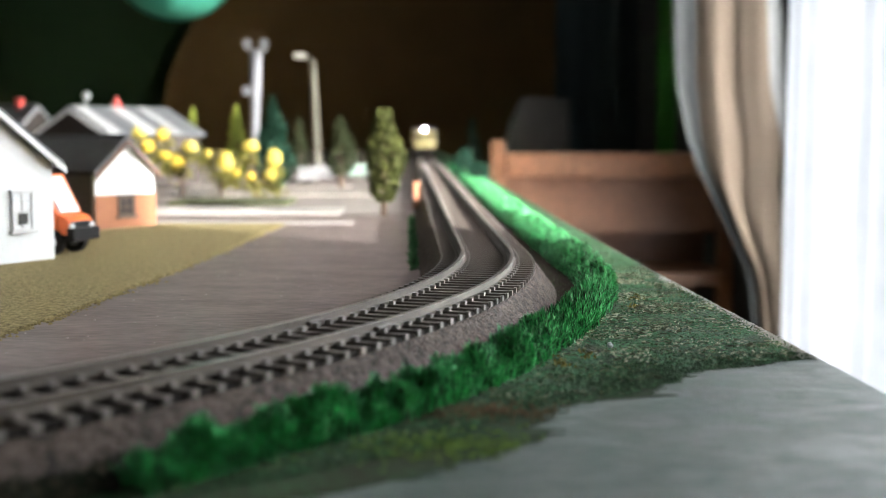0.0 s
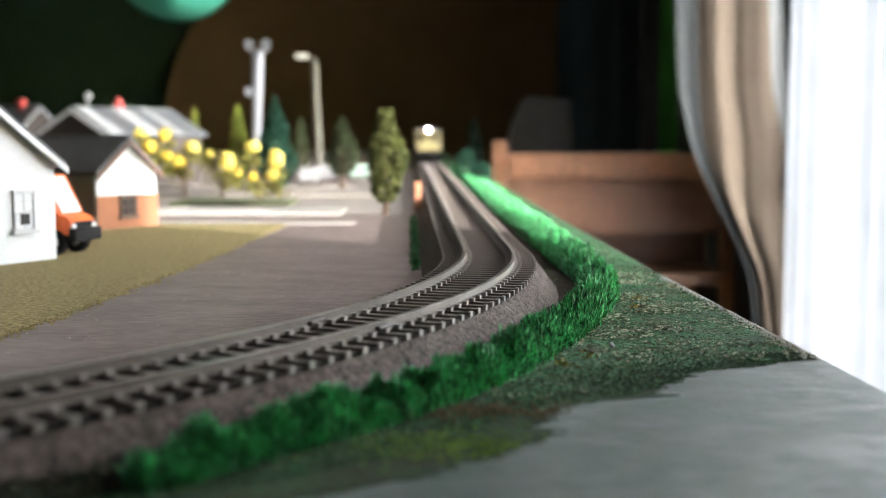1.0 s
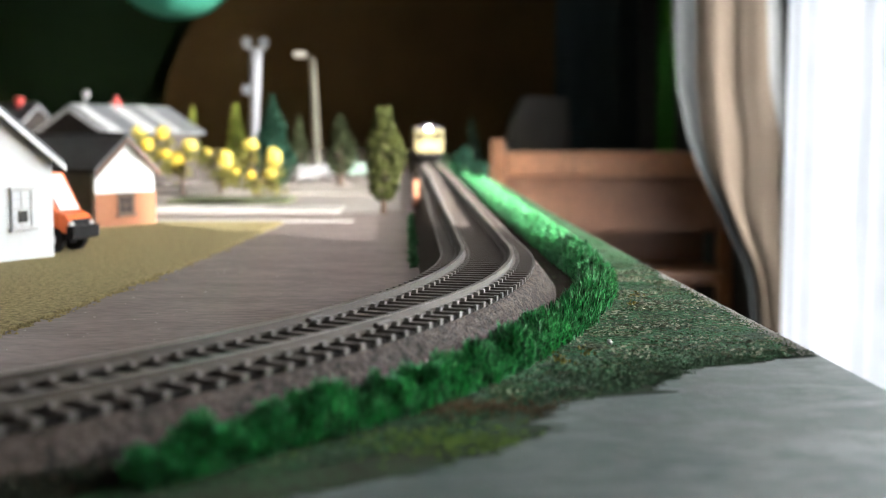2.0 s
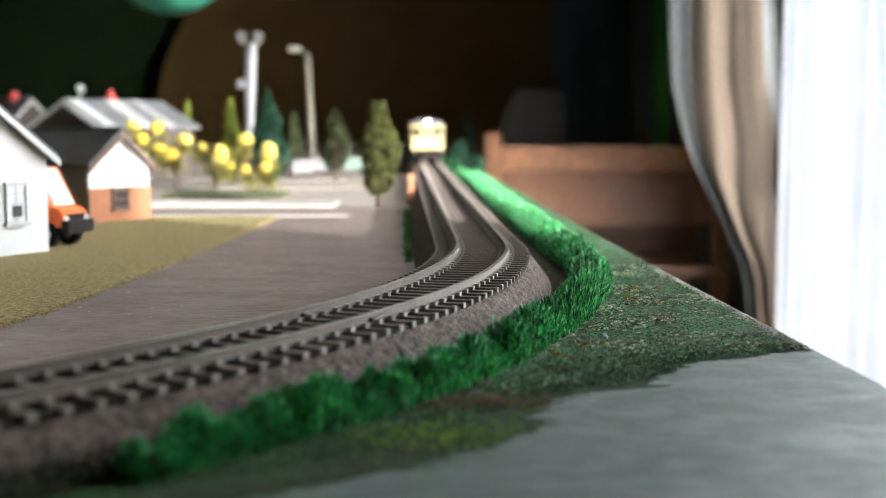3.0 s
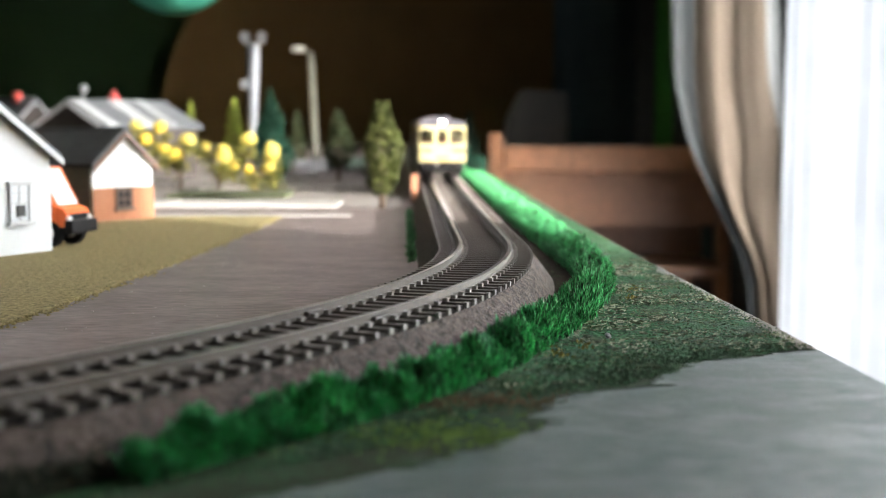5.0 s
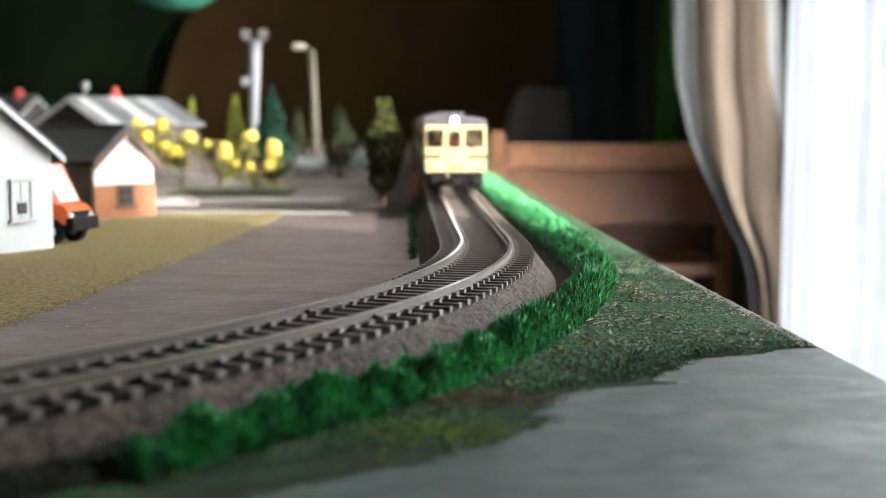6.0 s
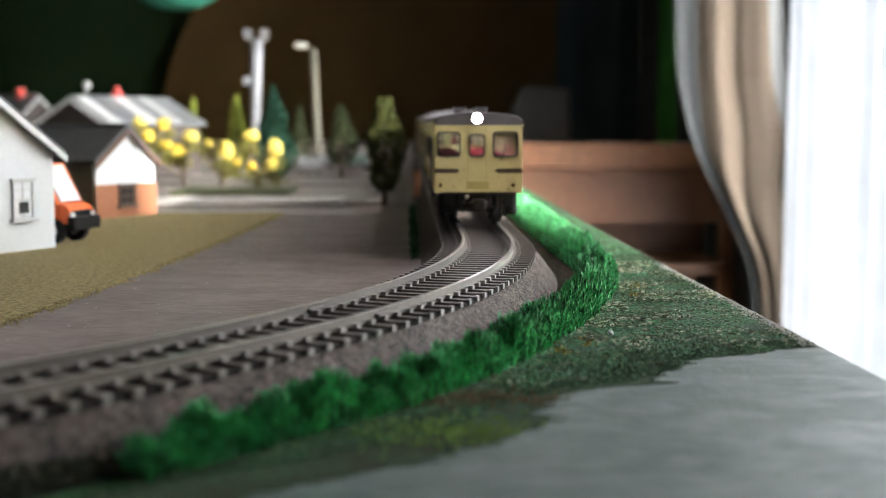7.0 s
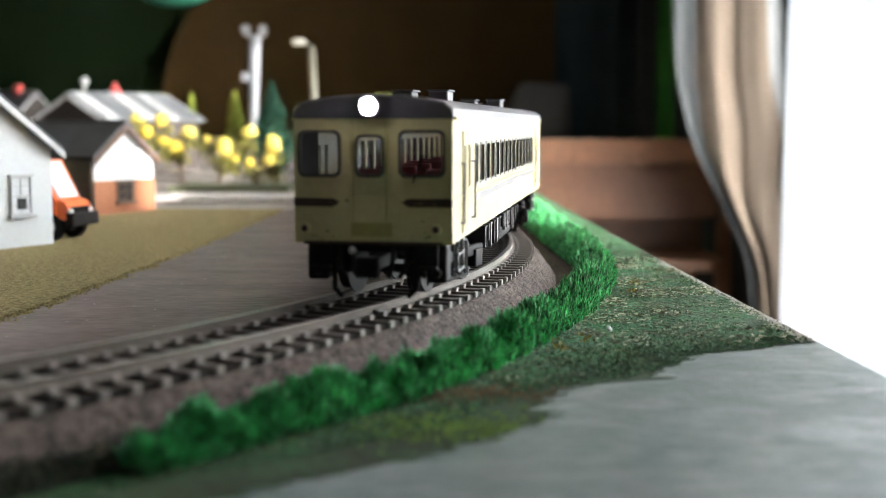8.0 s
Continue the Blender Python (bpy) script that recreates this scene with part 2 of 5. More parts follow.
def line(s, off=0.0):
    """Place and heading (away along +s) at the length s of the track, off metres towards its outer side."""
    if s > 0:
        ux, uy = -math.sin(LEAN), math.cos(LEAN)
        x = CX + (RAD + off) * math.cos(LEAN) + s * ux
        y = CY + (RAD + off) * math.sin(LEAN) + s * uy
        return x, y, LEAN
    a = LEAN + s / RAD
    return CX + (RAD + off) * math.cos(a), CY + (RAD + off) * math.sin(a), a


def along(name, section, s0, s1, step, material, parent=None, lift=True, smooth=False):
    """A closed section (off, z) swept along the track."""
    bm = bmesh.new()
    k = max(2, int((s1 - s0) / step))
    last = None
    for i in range(k + 1):
        s = s0 + (s1 - s0) * i / k
        ring = []
        for off, z in section:
            x, y, _ = line(s, off)
            ring.append(bm.verts.new((x, y, z + (slope_up(y) if lift else 0))))
        if last:
            for j in range(len(ring)):
                bm.faces.new((last[j], last[(j + 1) % len(ring)], ring[(j + 1) % len(ring)], ring[j]))
        else:
            bm.faces.new(ring)
        last = ring
    bm.faces.new(last[::-1])
    bmesh.ops.recalc_face_normals(bm, faces=bm.faces[:])
    return part(name, bm, material, parent, smooth=smooth)


# ---- the room ----
def wall_panel(name, x0, x1, y0, y1, z0, z1, material):
    return tagged(part(name, boxed(x0, x1, y0, y1, z0, z1), material), kind="structure")


FLOOR_Z, CEIL_Z, WIN_X = -0.74, 1.75, 0.50
WIN_Y0, WIN_Y1, WIN_Z0, WIN_Z1 = 0.08, 1.72, -0.45, 1.25
tagged(wall_panel("floor", -2.3, 0.62, -1.6, 3.4, FLOOR_Z - 0.05, FLOOR_Z, M_FLOOR), "pale wooden floor of the room", "floor")
tagged(wall_panel("ceiling", -2.3, 0.62, -1.6, 3.4, CEIL_Z, CEIL_Z + 0.05, M_WALLWHITE), "white ceiling of the room", "ceiling")
tagged(wall_panel("wall_far", -2.3, 0.62, 3.3, 3.4, FLOOR_Z, CEIL_Z, M_PLASTER), "dark painted far wall", "wall")
tagged(wall_panel("wall_near", -2.3, 0.62, -1.6, -1.5, FLOOR_Z, CEIL_Z, M_DULLWALL), "dull beige painted wall behind the camera", "wall")
tagged(wall_panel("wall_side", -2.3, -2.2, -1.5, 3.3, FLOOR_Z, CEIL_Z, M_DULLWALL), "dull beige painted side wall", "wall")
bm = bmesh.new()
for a in ((-1.5, WIN_Y0, FLOOR_Z, CEIL_Z), (WIN_Y1, 3.3, FLOOR_Z, CEIL_Z), (WIN_Y0, WIN_Y1, FLOOR_Z, WIN_Z0), (WIN_Y0, WIN_Y1, WIN_Z1, CEIL_Z)):
    box(bm, WIN_X, WIN_X + 0.12, *a)
tagged(part("wall_window", bm, M_PLASTER), "dark painted wall with a wide window opening", "wall", kind="structure")
win = tagged(new("window_1"), "wide white-framed window full of daylight", "window", kind="structure")
win.location = (WIN_X + 0.06, 0, 0)
bm = bmesh.new()
for a in ((WIN_Y0, WIN_Y0 + 0.04, WIN_Z0, WIN_Z1), (WIN_Y1 - 0.04, WIN_Y1, WIN_Z0, WIN_Z1), (WIN_Y0 + 0.04, WIN_Y1 - 0.04, WIN_Z0, WIN_Z0 + 0.04), (WIN_Y0 + 0.04, WIN_Y1 - 0.04, WIN_Z1 - 0.04, WIN_Z1)):
    box(bm, -0.02, 0.02, *a)
part("window_frame", bm, M_WHITE, win)
pane = part("pane", boxed(-0.002, 0.002, WIN_Y0 + 0.04, WIN_Y1 - 0.04, WIN_Z0 + 0.04, WIN_Z1 - 0.04), M_GLASS, win)
pane.visible_shadow = False


def hanging(name, path, z0, z1, material, label, category, thick=0.0015, rows=8, sway=None):
    """Cloth that hangs along a path of (x, y), between two heights, with the thickness of cloth."""
    bm = bmesh.new()
    for side in (0, 1):
        grid = []
        for j in range(rows + 1):
            k = j / rows
            grid.append([bm.verts.new((x + (sway(k) if sway else 0) + side * thick, y, z1 + (z0 - z1) * k)) for x, y in path])
        for j in range(rows):
            for i in range(len(path) - 1):
                q = (grid[j][i], grid[j][i + 1], grid[j + 1][i + 1], grid[j + 1][i])
                bm.faces.new(q if side else q[::-1])
    return tagged(part(name, bm, material, smooth=True), label, category)


def folds(x, y0, y1, n, depth, wave):
    return [(x + depth * math.sin(wave * i / n * math.tau + 0.6 * math.sin(5.0 * i / n)) * (0.7 + 0.3 * math.sin(9.0 * i / n)), y0 + (y1 - y0) * i / n) for i in range(n + 1)]


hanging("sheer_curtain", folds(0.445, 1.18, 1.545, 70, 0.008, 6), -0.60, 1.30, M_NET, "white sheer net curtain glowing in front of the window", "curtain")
# unseen net, added to keep direct sun off the far wall
hanging("sheer_valance", folds(0.465, 0.02, 1.17, 110, 0.006, 13), 0.34, 1.30, M_SHEER, "unseen white net added across the upper window to block the sun", "curtain")

# ---- what stands and hangs in the room behind the railway ----
def draped(name, x0, x1, z0, z1, y, n, depth, material, label, rim=None):
    """Cloth before the far wall, in soft folds; its rim may follow a curve x of z."""
    bm = bmesh.new()
    rows = 36 if rim else 1
    for side in (0, 1):
        g = []
        for j in range(rows + 1):
            z = z1 + (z0 - z1) * j / rows
            a = rim(z) if rim else x0
            g.append([bm.verts.new((a + (x1 - a) * i / n, y + depth * math.sin(i * 1.7) + side * 0.003, z)) for i in range(n + 1)])
        for j in range(rows):
            for i in range(n):
                q = (g[j][i], g[j][i + 1], g[j + 1][i + 1], g[j + 1][i])
                bm.faces.new(q if side else q[::-1])
    return tagged(part(name, bm, material, smooth=True), label, "drape")


def swung(z):
    """The rim of the brown cloth, drawn aside in a bow."""
    return float(np.interp(z, [-0.7, 0.1, 0.156, 0.242, 0.313, 0.398, 0.7, 1.5], [-0.715, -0.705, -0.696, -0.675, -0.640, -0.575, -0.44, -0.30]))


draped("drape", -1.60, -0.20, -0.70, 1.5, 3.12, 26, 0.008, M_GREENCLOTH, "dark green cloth hanging at the back of the room")
draped("drape", -0.56, 0.28, -0.70, 1.5, 3.02, 22, 0.006, M_BROWNCLOTH, "dark brown cloth hanging at the back of the room", swung)
draped("drape", 0.24, 0.60, -0.70, 1.5, 3.08, 12, 0.015, M_BLUECLOTH, "blue-black cloth hanging at the back of the room")
draped("drape", 0.4607, 0.5710, 0.02, 1.5, 2.60, 5, 0.008, M_LEAFSTRIP, "narrow mid-green cloth beside the window")
bm = bmesh.new()
bmesh.ops.create_uvsphere(bm, u_segments=32, v_segments=16, radius=0.12)
for v in bm.verts:
    v.co.z *= 0.9
shade = tagged(part("lamp_shade", bm, M_TEAL, smooth=True, at=pose(-0.5051, 2.30, 0.380)), "teal green round paper lampshade hanging from the ceiling", "lampshade")
part("cord", tube(bmesh.new(), (0, 0, 0.12), (0, 0, CEIL_Z - shade.location.z), 0.003, n=8), M_DARK, shade)

# wooden rack behind the board
RY = 1.95
rack = thing("wooden_rack", pose(0, RY, 0), "reddish-brown wooden shelf rack standing behind the board", "shelf rack")
def rz(py):
    return 0.0509 - (py - 244) * RY / 2122
part("post", boxed(0.0772, 0.1020, 0, 0.028, FLOOR_Z, rz(248), 0.003), M_WOOD, rack)
part("post", boxed(0.4512, 0.4742, 0, 0.028, FLOOR_Z, rz(262), 0.003), M_WOOD, rack)
part("top_board", boxed(0.1020, 0.4512, -0.006, 0.024, rz(315), rz(270), 0.003), M_WOOD, rack)
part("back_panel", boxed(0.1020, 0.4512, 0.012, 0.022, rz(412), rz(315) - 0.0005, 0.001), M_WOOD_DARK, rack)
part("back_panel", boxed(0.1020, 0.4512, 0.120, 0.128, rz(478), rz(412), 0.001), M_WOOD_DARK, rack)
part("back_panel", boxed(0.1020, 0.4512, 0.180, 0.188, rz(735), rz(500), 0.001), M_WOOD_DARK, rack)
part("shelf", boxed(0.1020, 0.4512, -0.05, 0.20, rz(500), rz(478), 0.003), M_WOOD, rack)
part("shelf", boxed(0.1020, 0.4512, -0.03, 0.20, rz(760), rz(735), 0.003), M_WOOD, rack)
# An unidentified dark box shape; the stool that carries it is added.
M_DARKGREY = mat("dark_grey_matt", (0.046, 0.042, 0.039), 0.9, 0, 20, 200, 0.2, 0.3)
bm = prism(bmesh.new(), [(-0.078, -0.10), (0.060, -0.10), (0.063, 0.0), (0.060, 0.074), (-0.030, 0.080), (-0.056, 0.03)], -0.05, 0.05)
bmesh.ops.bevel(bm, geom=bm.edges[:], offset=0.006, segments=3, affect="EDGES", profile=0.5)
bag = tagged(part("canvas_bag", bm, M_DARKGREY, smooth=True, at=pose(0.1917, 2.45, rz(241))), "dark grey box-like object on a stool in shade", "bag")
stool = thing("stool", pose(0.1917, 2.45, 0), "dark stool added under the box-like object", "stool")
part("seat", boxed(-0.14, 0.14, -0.12, 0.12, rz(241) - 0.125, rz(241) - 0.1005, 0.004), M_DARKGREY, stool)
for x in (-0.12, 0.10):
    for y in (-0.10, 0.08):
        part("leg", boxed(x, x + 0.02, y, y + 0.02, FLOOR_Z, rz(241) - 0.1252), M_DARKGREY, stool)


# ---- the gathered curtain at the window's far side ----
def curtain_strip(k0, k1, cols):
    """A stretch of the gathered cloth between two shares of its width, drawn in towards its foot."""
    bm = bmesh.new()
    rows = 34
    levels = [(-0.60, 0.138), (-0.24, 0.134), (-0.15, 0.126), (-0.05, 0.078), (0.03, 0.038), (0.127, 0.010), (0.30, -0.002), (0.62, -0.004)]
    for side in (0, 1):
        grid = []
        for j in range(rows + 1):
            z = 0.62 - 1.22 * j / rows
            pull = float(np.interp(z, [a for a, _ in levels], [b for _, b in levels]))
            x0, x1 = 0.3177 + pull, 0.4766 + max(0.0, min(pull, 0.036))
            row = []
            for i in range(cols + 1):
                k = k0 + (k1 - k0) * i / cols
                # a few uneven folds, that wander and open towards the foot
                w = k + 0.020 * math.sin(z * 5 + k * 3)
                deep = 0.0050 * math.sin((w - 0.325) * 17.4) + 0.0011 * math.sin(w * 31.0 + z * 2.5) + 0.0004 * math.sin(w * 61.0 - z * 5)
                deep *= 0.75 + 0.25 * math.sin(z * 4 + 1)
                # the outer folds hang straight; those drawn aside crowd up against them
                hung, drawn = 0.3177 + (x1 - 0.3177) * k, x0 + 0.045 * k
                x = hung + 0.012 * math.log1p(math.exp((drawn - hung) / 0.012))
                row.append(bm.verts.new((x + 0.001 * math.cos(w * 23), 1.745 - deep - 0.03 * k + side * 0.002, z)))
            grid.append(row)
        for j in range(rows):
            for i in range(cols):
                q = (grid[j][i], grid[j][i + 1], grid[j + 1][i + 1], grid[j + 1][i])
                bm.faces.new(q if side else q[::-1])
    return bm


curtain = tagged(new("gathered_curtain"), "beige curtain with a pale grey lining, gathered at the window", "curtain")
part("lining", curtain_strip(0.0, 0.27, 40), M_LINING_SHADED, curtain, "pale grey lining turned outwards", smooth=True)
part("cloth", curtain_strip(0.27, 0.86, 70), M_CURTAIN, curtain, smooth=True)
part("lining", curtain_strip(0.86, 1.0, 40), M_LINING_LIT, curtain, "pale grey lining turned outwards", smooth=True)
bm = bmesh.new()
for a, b, r0, r1 in ((0.150, 0.060, 0.0008, 0.0060), (0.060, -0.020, 0.0060, 0.0100), (-0.020, -0.052, 0.0100, 0.0045), (-0.052, -0.30, 0.0045, 0.0030)):
    tube(bm, (0.4983 + 0.004 * (b < 0), 1.70, a), (0.4983 + 0.004 * (b < -0.03), 1.70, b), r0, r1, 12, caps=False)
part("hanging_fold", bm, M_LINING_SHADED, curtain, "grey fold hanging free", smooth=True)


# ---- the board on which the railway stands ----
def edge_x(y):
    return 0.0883 - 0.0349 * (y - 0.238)


BOARD_Y0, BOARD_Y1, BOARD_X0 = 0.02, 2.95, -0.85


def sheet(name, outline_left, outline_right, y0, y1, n, top, thick, material, parent=None, cols=2, dense=1.0):
    """A thin slab between two borders given as x of y, that follows the board's rise."""
    bm = bmesh.new()
    grid = []
    for i in range(n + 1):
        y = y0 + (y1 - y0) * (i / n) ** dense
        a, b = outline_left(y), outline_right(y)
        z = slope_up(y) + top
        grid.append(([bm.verts.new((a + (b - a) * j / cols, y, z)) for j in range(cols + 1)], [bm.verts.new((a + (b - a) * j / cols, y, z - thick)) for j in range(cols + 1)]))
    for (t0, b0), (t1, b1) in zip(grid, grid[1:]):
        for j in range(cols):
            bm.faces.new((t0[j], t0[j + 1], t1[j + 1], t1[j]))
            bm.faces.new((b0[j], b1[j], b1[j + 1], b0[j + 1]))
        bm.faces.new((t0[0], t1[0], b1[0], b0[0]))
        bm.faces.new((t0[cols], b0[cols], b1[cols], t1[cols]))
    for t, b, flip in ((grid[0][0], grid[0][1], 1), (grid[-1][0], grid[-1][1], 0)):
        f = t + b[::-1]
        bm.faces.new(f[::-1] if flip else f)
    bmesh.ops.recalc_face_normals(bm, faces=bm.faces[:])
    return part(name, bm, material, parent)


board = tagged(sheet("baseboard", lambda y: BOARD_X0, edge_x, BOARD_Y0, BOARD_Y1, 40, 0.0, 0.03, M_BOARD), "grey-green painted wooden baseboard with a worn white edge", "baseboard", kind="structure")
for x, y in ((-0.80, 0.1), (-0.02, 0.1), (-0.80, 2.85), (-0.08, 2.85)):
    leg = tagged(part("trestle_leg", boxed(x, x + 0.05, y, y + 0.05, FLOOR_Z, -0.0302 + slope_up(y), 0.004), M_WOOD), "brown wooden leg under the baseboard", "table leg", "legs of the baseboard")

# ---- the track ----
S0, S1 = -0.36, 2.48
track = tagged(new("railway_track"), "brown-grey model railway track with moulded ballast shoulders", "railway track")
bed_z = RAIL_Z - 0.0041
along("roadbed", [(-0.0232, 0.0), (-0.0172, bed_z - 0.0006), (-0.0158, bed_z + 0.0003), (0.0158, bed_z + 0.0003), (0.0172, bed_z - 0.0006), (0.0232, 0.0)], S0, S1, 0.008, M_BED, track)
along("ballast_gap", [(-0.0151, bed_z), (-0.0151, bed_z + 0.0014), (-0.0120, bed_z + 0.0010), (-0.0100, bed_z + 0.0004), (0.0100, bed_z + 0.0004), (0.0120, bed_z + 0.0010), (0.0151, bed_z + 0.0014), (0.0151, bed_z)], S0, S1, 0.008, M_GAP, track)
for off in (-0.00825, 0.00825):
    rail = along("rail", [(off - 0.0013, RAIL_Z - 0.0024), (off + 0.0013, RAIL_Z - 0.0024), (off + 0.0013, RAIL_Z - 0.0020), (off + 0.0004, RAIL_Z - 0.0017), (off + 0.0004, RAIL_Z - 0.0008),
                  (off + 0.0006, RAIL_Z - 0.0006), (off + 0.0006, RAIL_Z - 0.00008), (off - 0.0006, RAIL_Z - 0.00008), (off - 0.0006, RAIL_Z - 0.0006), (off - 0.0004, RAIL_Z - 0.0008), (off - 0.0004, RAIL_Z - 0.0017), (off - 0.0013, RAIL_Z - 0.0020)],
                 S0, S1, 0.006, M_RAIL, track)
    along("rail_head", [(off - 0.00055, RAIL_Z - 0.00005), (off + 0.00055, RAIL_Z - 0.00005), (off + 0.00045, RAIL_Z), (off - 0.00045, RAIL_Z)], S0, S1, 0.006, M_RAILTOP, rail)


def sleeper_mesh():
    """One moulded sleeper with its four rail clips and two pale end blocks."""
    bm = bmesh.new()
    box(bm, -0.0152, 0.0152, -0.0011, 0.0011, -0.0016, 0.0)
    for off in (-0.00825, 0.00825):
        for q in (-0.0020, 0.0020):
            box(bm, off + q - 0.0006, off + q + 0.0006, -0.0008, 0.0008, 0.00005, 0.00090)
    # pale end blocks: the light on the sleeper ends, put into colour
    for q in (-1, 1):
        box(bm, min(q * 0.0149, q * 0.0157), max(q * 0.0149, q * 0.0157), -0.0008, 0.0008, -0.0012, 0.00015)
    me = mesh_of("sleeper", bm, M_SLEEPER)
    me.materials.append(M_CLIP_LIT_END)
    for p in me.polygons:
        p.material_index = 1 if p.center.z > 0.00003 or abs(p.center.x) > 0.0153 else 0
    return me


for off in (-0.00825, 0.00825):
    for s in (-0.175, 0.215, 0.61):
        x, y, a = line(s, off)
        j = part("rail_joiner", boxed(-0.0014, 0.0014, -0.0034, 0.0034, -0.0024, -0.0009, 0.0003), M_SLEEPER, track, "pale metal rail joiner")
        j.matrix_basis = Matrix.Translation((x, y, RAIL_Z + slope_up(y))) @ Matrix.Rotation(a, 4, "Z")
PITCH = 0.00560
tie = sleeper_mesh()
for i in range(int((1.16 - S0) / PITCH)):
    s = S0 + 0.004 + i * PITCH
    x, y, a = line(s)
    ob = new("sleeper", tie)
    ob.parent = track
    ob.matrix_basis = Matrix.Translation((x, y, RAIL_Z - 0.0023 + slope_up(y))) @ Matrix.Rotation(a, 4, "Z")



# ---- ground covers ----
def bed_x(y, off):
    """Where the outer or inner side of the track crosses y."""
    if y > CY + (RAD + off) * math.sin(LEAN):
        return CX + (RAD + off) * math.cos(LEAN) - (y - CY - (RAD + off) * math.sin(LEAN)) * math.tan(LEAN)
    return CX + math.sqrt(max((RAD + off) ** 2 - (y - CY) ** 2, 0.0))


def ragged(y, size, scale):
    return size * (noise.noise((y * scale, 3.1, 0.0)) + 0.5 * noise.noise((y * scale * 3.7, 9.4, 0.0)) + 0.3 * noise.noise((y * scale * 11.0, 5.2, 0.0)))


def flock_right(y):
    """Border between the scatter and the bare paint, then the board's rim."""
    bare = np.interp(y, [0.150, 0.169, 0.181, 0.198, 0.220, 0.237, 0.2596, 0.2727, 0.29], [-0.056, -0.036, -0.019, 0.0015, 0.012, 0.040, 0.056, 0.084, 0.13])
    return min(edge_x(y) - 0.0006 + ragged(y, 0.0006, 200), float(bare) + ragged(y, 0.0055, 70) + 0.004 * noise.noise((y * 900, 1.1, 7.0)) + 0.0012 * noise.noise((y * 2600, 4.1, 2.0)))


tagged(sheet("scatter_verge", lambda y: bed_x(y, 0.018), flock_right, 0.152, 2.94, 900, 0.00022, 0.0001, M_FLOCK, dense=2.4), "mottled green and brown scatter glued along the board's rim", "verge", kind="structure")
def dust_right(y):
    return flock_right(y) + max(0.0, float(np.interp(y, [0.16, 0.19, 0.225], [0.022, 0.016, 0.006])) + ragged(y + 3.0, 0.008, 55) + 0.003 * noise.noise((y * 1500, 2.0, 8.0))) * (1.0 if y < 0.235 else 0.3)


# Olive dust, its colour darkened further for the shade beside the grass.
M_DUST = mat("olive_dust_and_grass_shade", (0.030, 0.064, 0.032), 0.95, 0, 45, 500, 0.4, 0.3, 0.0004, 0.08, tint=(0.034, 0.040, 0.024), hard=0.10)
tagged(sheet("dust_fringe", lambda y: bed_x(y, 0.018), lambda y: min(dust_right(y), edge_x(y) - 0.001), 0.150, 0.268, 260, 0.00011, 0.0001, M_DUST), "thin olive and brown dust fringe on the grey paint, darkened for grass shade", "dust fringe", kind="structure")
road = tagged(sheet("road", lambda y: BOARD_X0 + 0.002, lambda y: bed_x(y, -0.018), 0.155, 2.94, 150, 0.0005, 0.0004, M_ROAD), "smooth brown-grey painted road surface", "road", kind="structure")


def mat_edge(y):
    return float(np.interp(y, [0.2, 0.303, 0.347, 0.422, 0.524, 0.62, 0.69, 0.75], [-0.118, -0.112, -0.1075, -0.102, -0.097, -0.0930, -0.0915, -0.0920])) + ragged(y, 0.0022, 90) + 0.0012 * noise.noise((y * 1900, 6.0, 1.0))


lawn = tagged(sheet("grass_mat", lambda y: BOARD_X0 + 0.003, mat_edge, 0.20, 0.680, 420, 0.0014, 0.0009, M_MAT), "ochre dry-grass mat beside the road", "lawn", kind="structure")
street = tagged(sheet("street", lambda y: -0.45, lambda y: bed_x(y, -0.030) + ragged(y, 0.002, 50), 0.752, 1.16, 60, 0.0009, 0.0003, mat("pale_worn_street", (0.235, 0.205, 0.188), 0.75, 0, 40, 400, 0.2, 0.3, 0.0004, hard=0.14, stretch=(0.25, 1.0, 1.0))), "pale worn grey-brown street crossing the town", "street", kind="structure")
# Pale tone for painted bands of sunlight, and for loose flakes and crumbs.
M_PALE = mat("pale_sun_band_and_flakes", (0.48, 0.455, 0.43), 0.78, 0, 40, 500, 0.12, 0.2)
M_FLAG = mat("dull_sandstone_paving", (0.25, 0.222, 0.20), 0.8, 0, 40, 500, 0.15, 0.2)
M_GREENBED = mat("dull_green_turf", (0.075, 0.088, 0.034), 0.9, 0, 60, 900, 0.35, 0.8, 0.001)
# the nearest row stands in for a band of sunlight
for y0, y1, x0, x1, z in ((0.752, 0.805, -0.2271, -0.0498, 0.0022), (0.955, 1.01, -0.2697, -0.0388, 0.0022), (1.10, 1.13, -0.2820, -0.0695, 0.0022)):
    w = 0.018
    kerb = tagged(new("pavement"), "rows of slabs along the street, the near one painted pale as sunlight", "pavement", kind="structure")
    n = int((x1 - x0) / w)
    for i in range(n):
        a = x0 + i * w
        part("slab", boxed(a + 0.0003, a + w - 0.0003, y0, y1, slope_up(y0) + 0.0004, slope_up(y0) + z + 0.0002 * (i % 3)), M_PALE if y0 < 0.9 else M_FLAG, kerb)
tagged(part("turf_island", boxed(-0.1945, -0.1095, 0.845, 0.90, slope_up(0.845), slope_up(0.9) + 0.003, 0.001), M_GREENBED), "low green turf island in the street", "turf", kind="structure")
# pale strips in place of sunlight lying across the road
for x0, x1 in ((-0.168, -0.121), (-0.120, -0.0815), (-0.0805, -0.0520)):
    part("road_line", boxed(x0, x1, 0.686, 0.698, slope_up(0.69) + 0.0005, slope_up(0.69) + 0.0011), M_PALE, road, "pale strip painted as sunlight across the road")


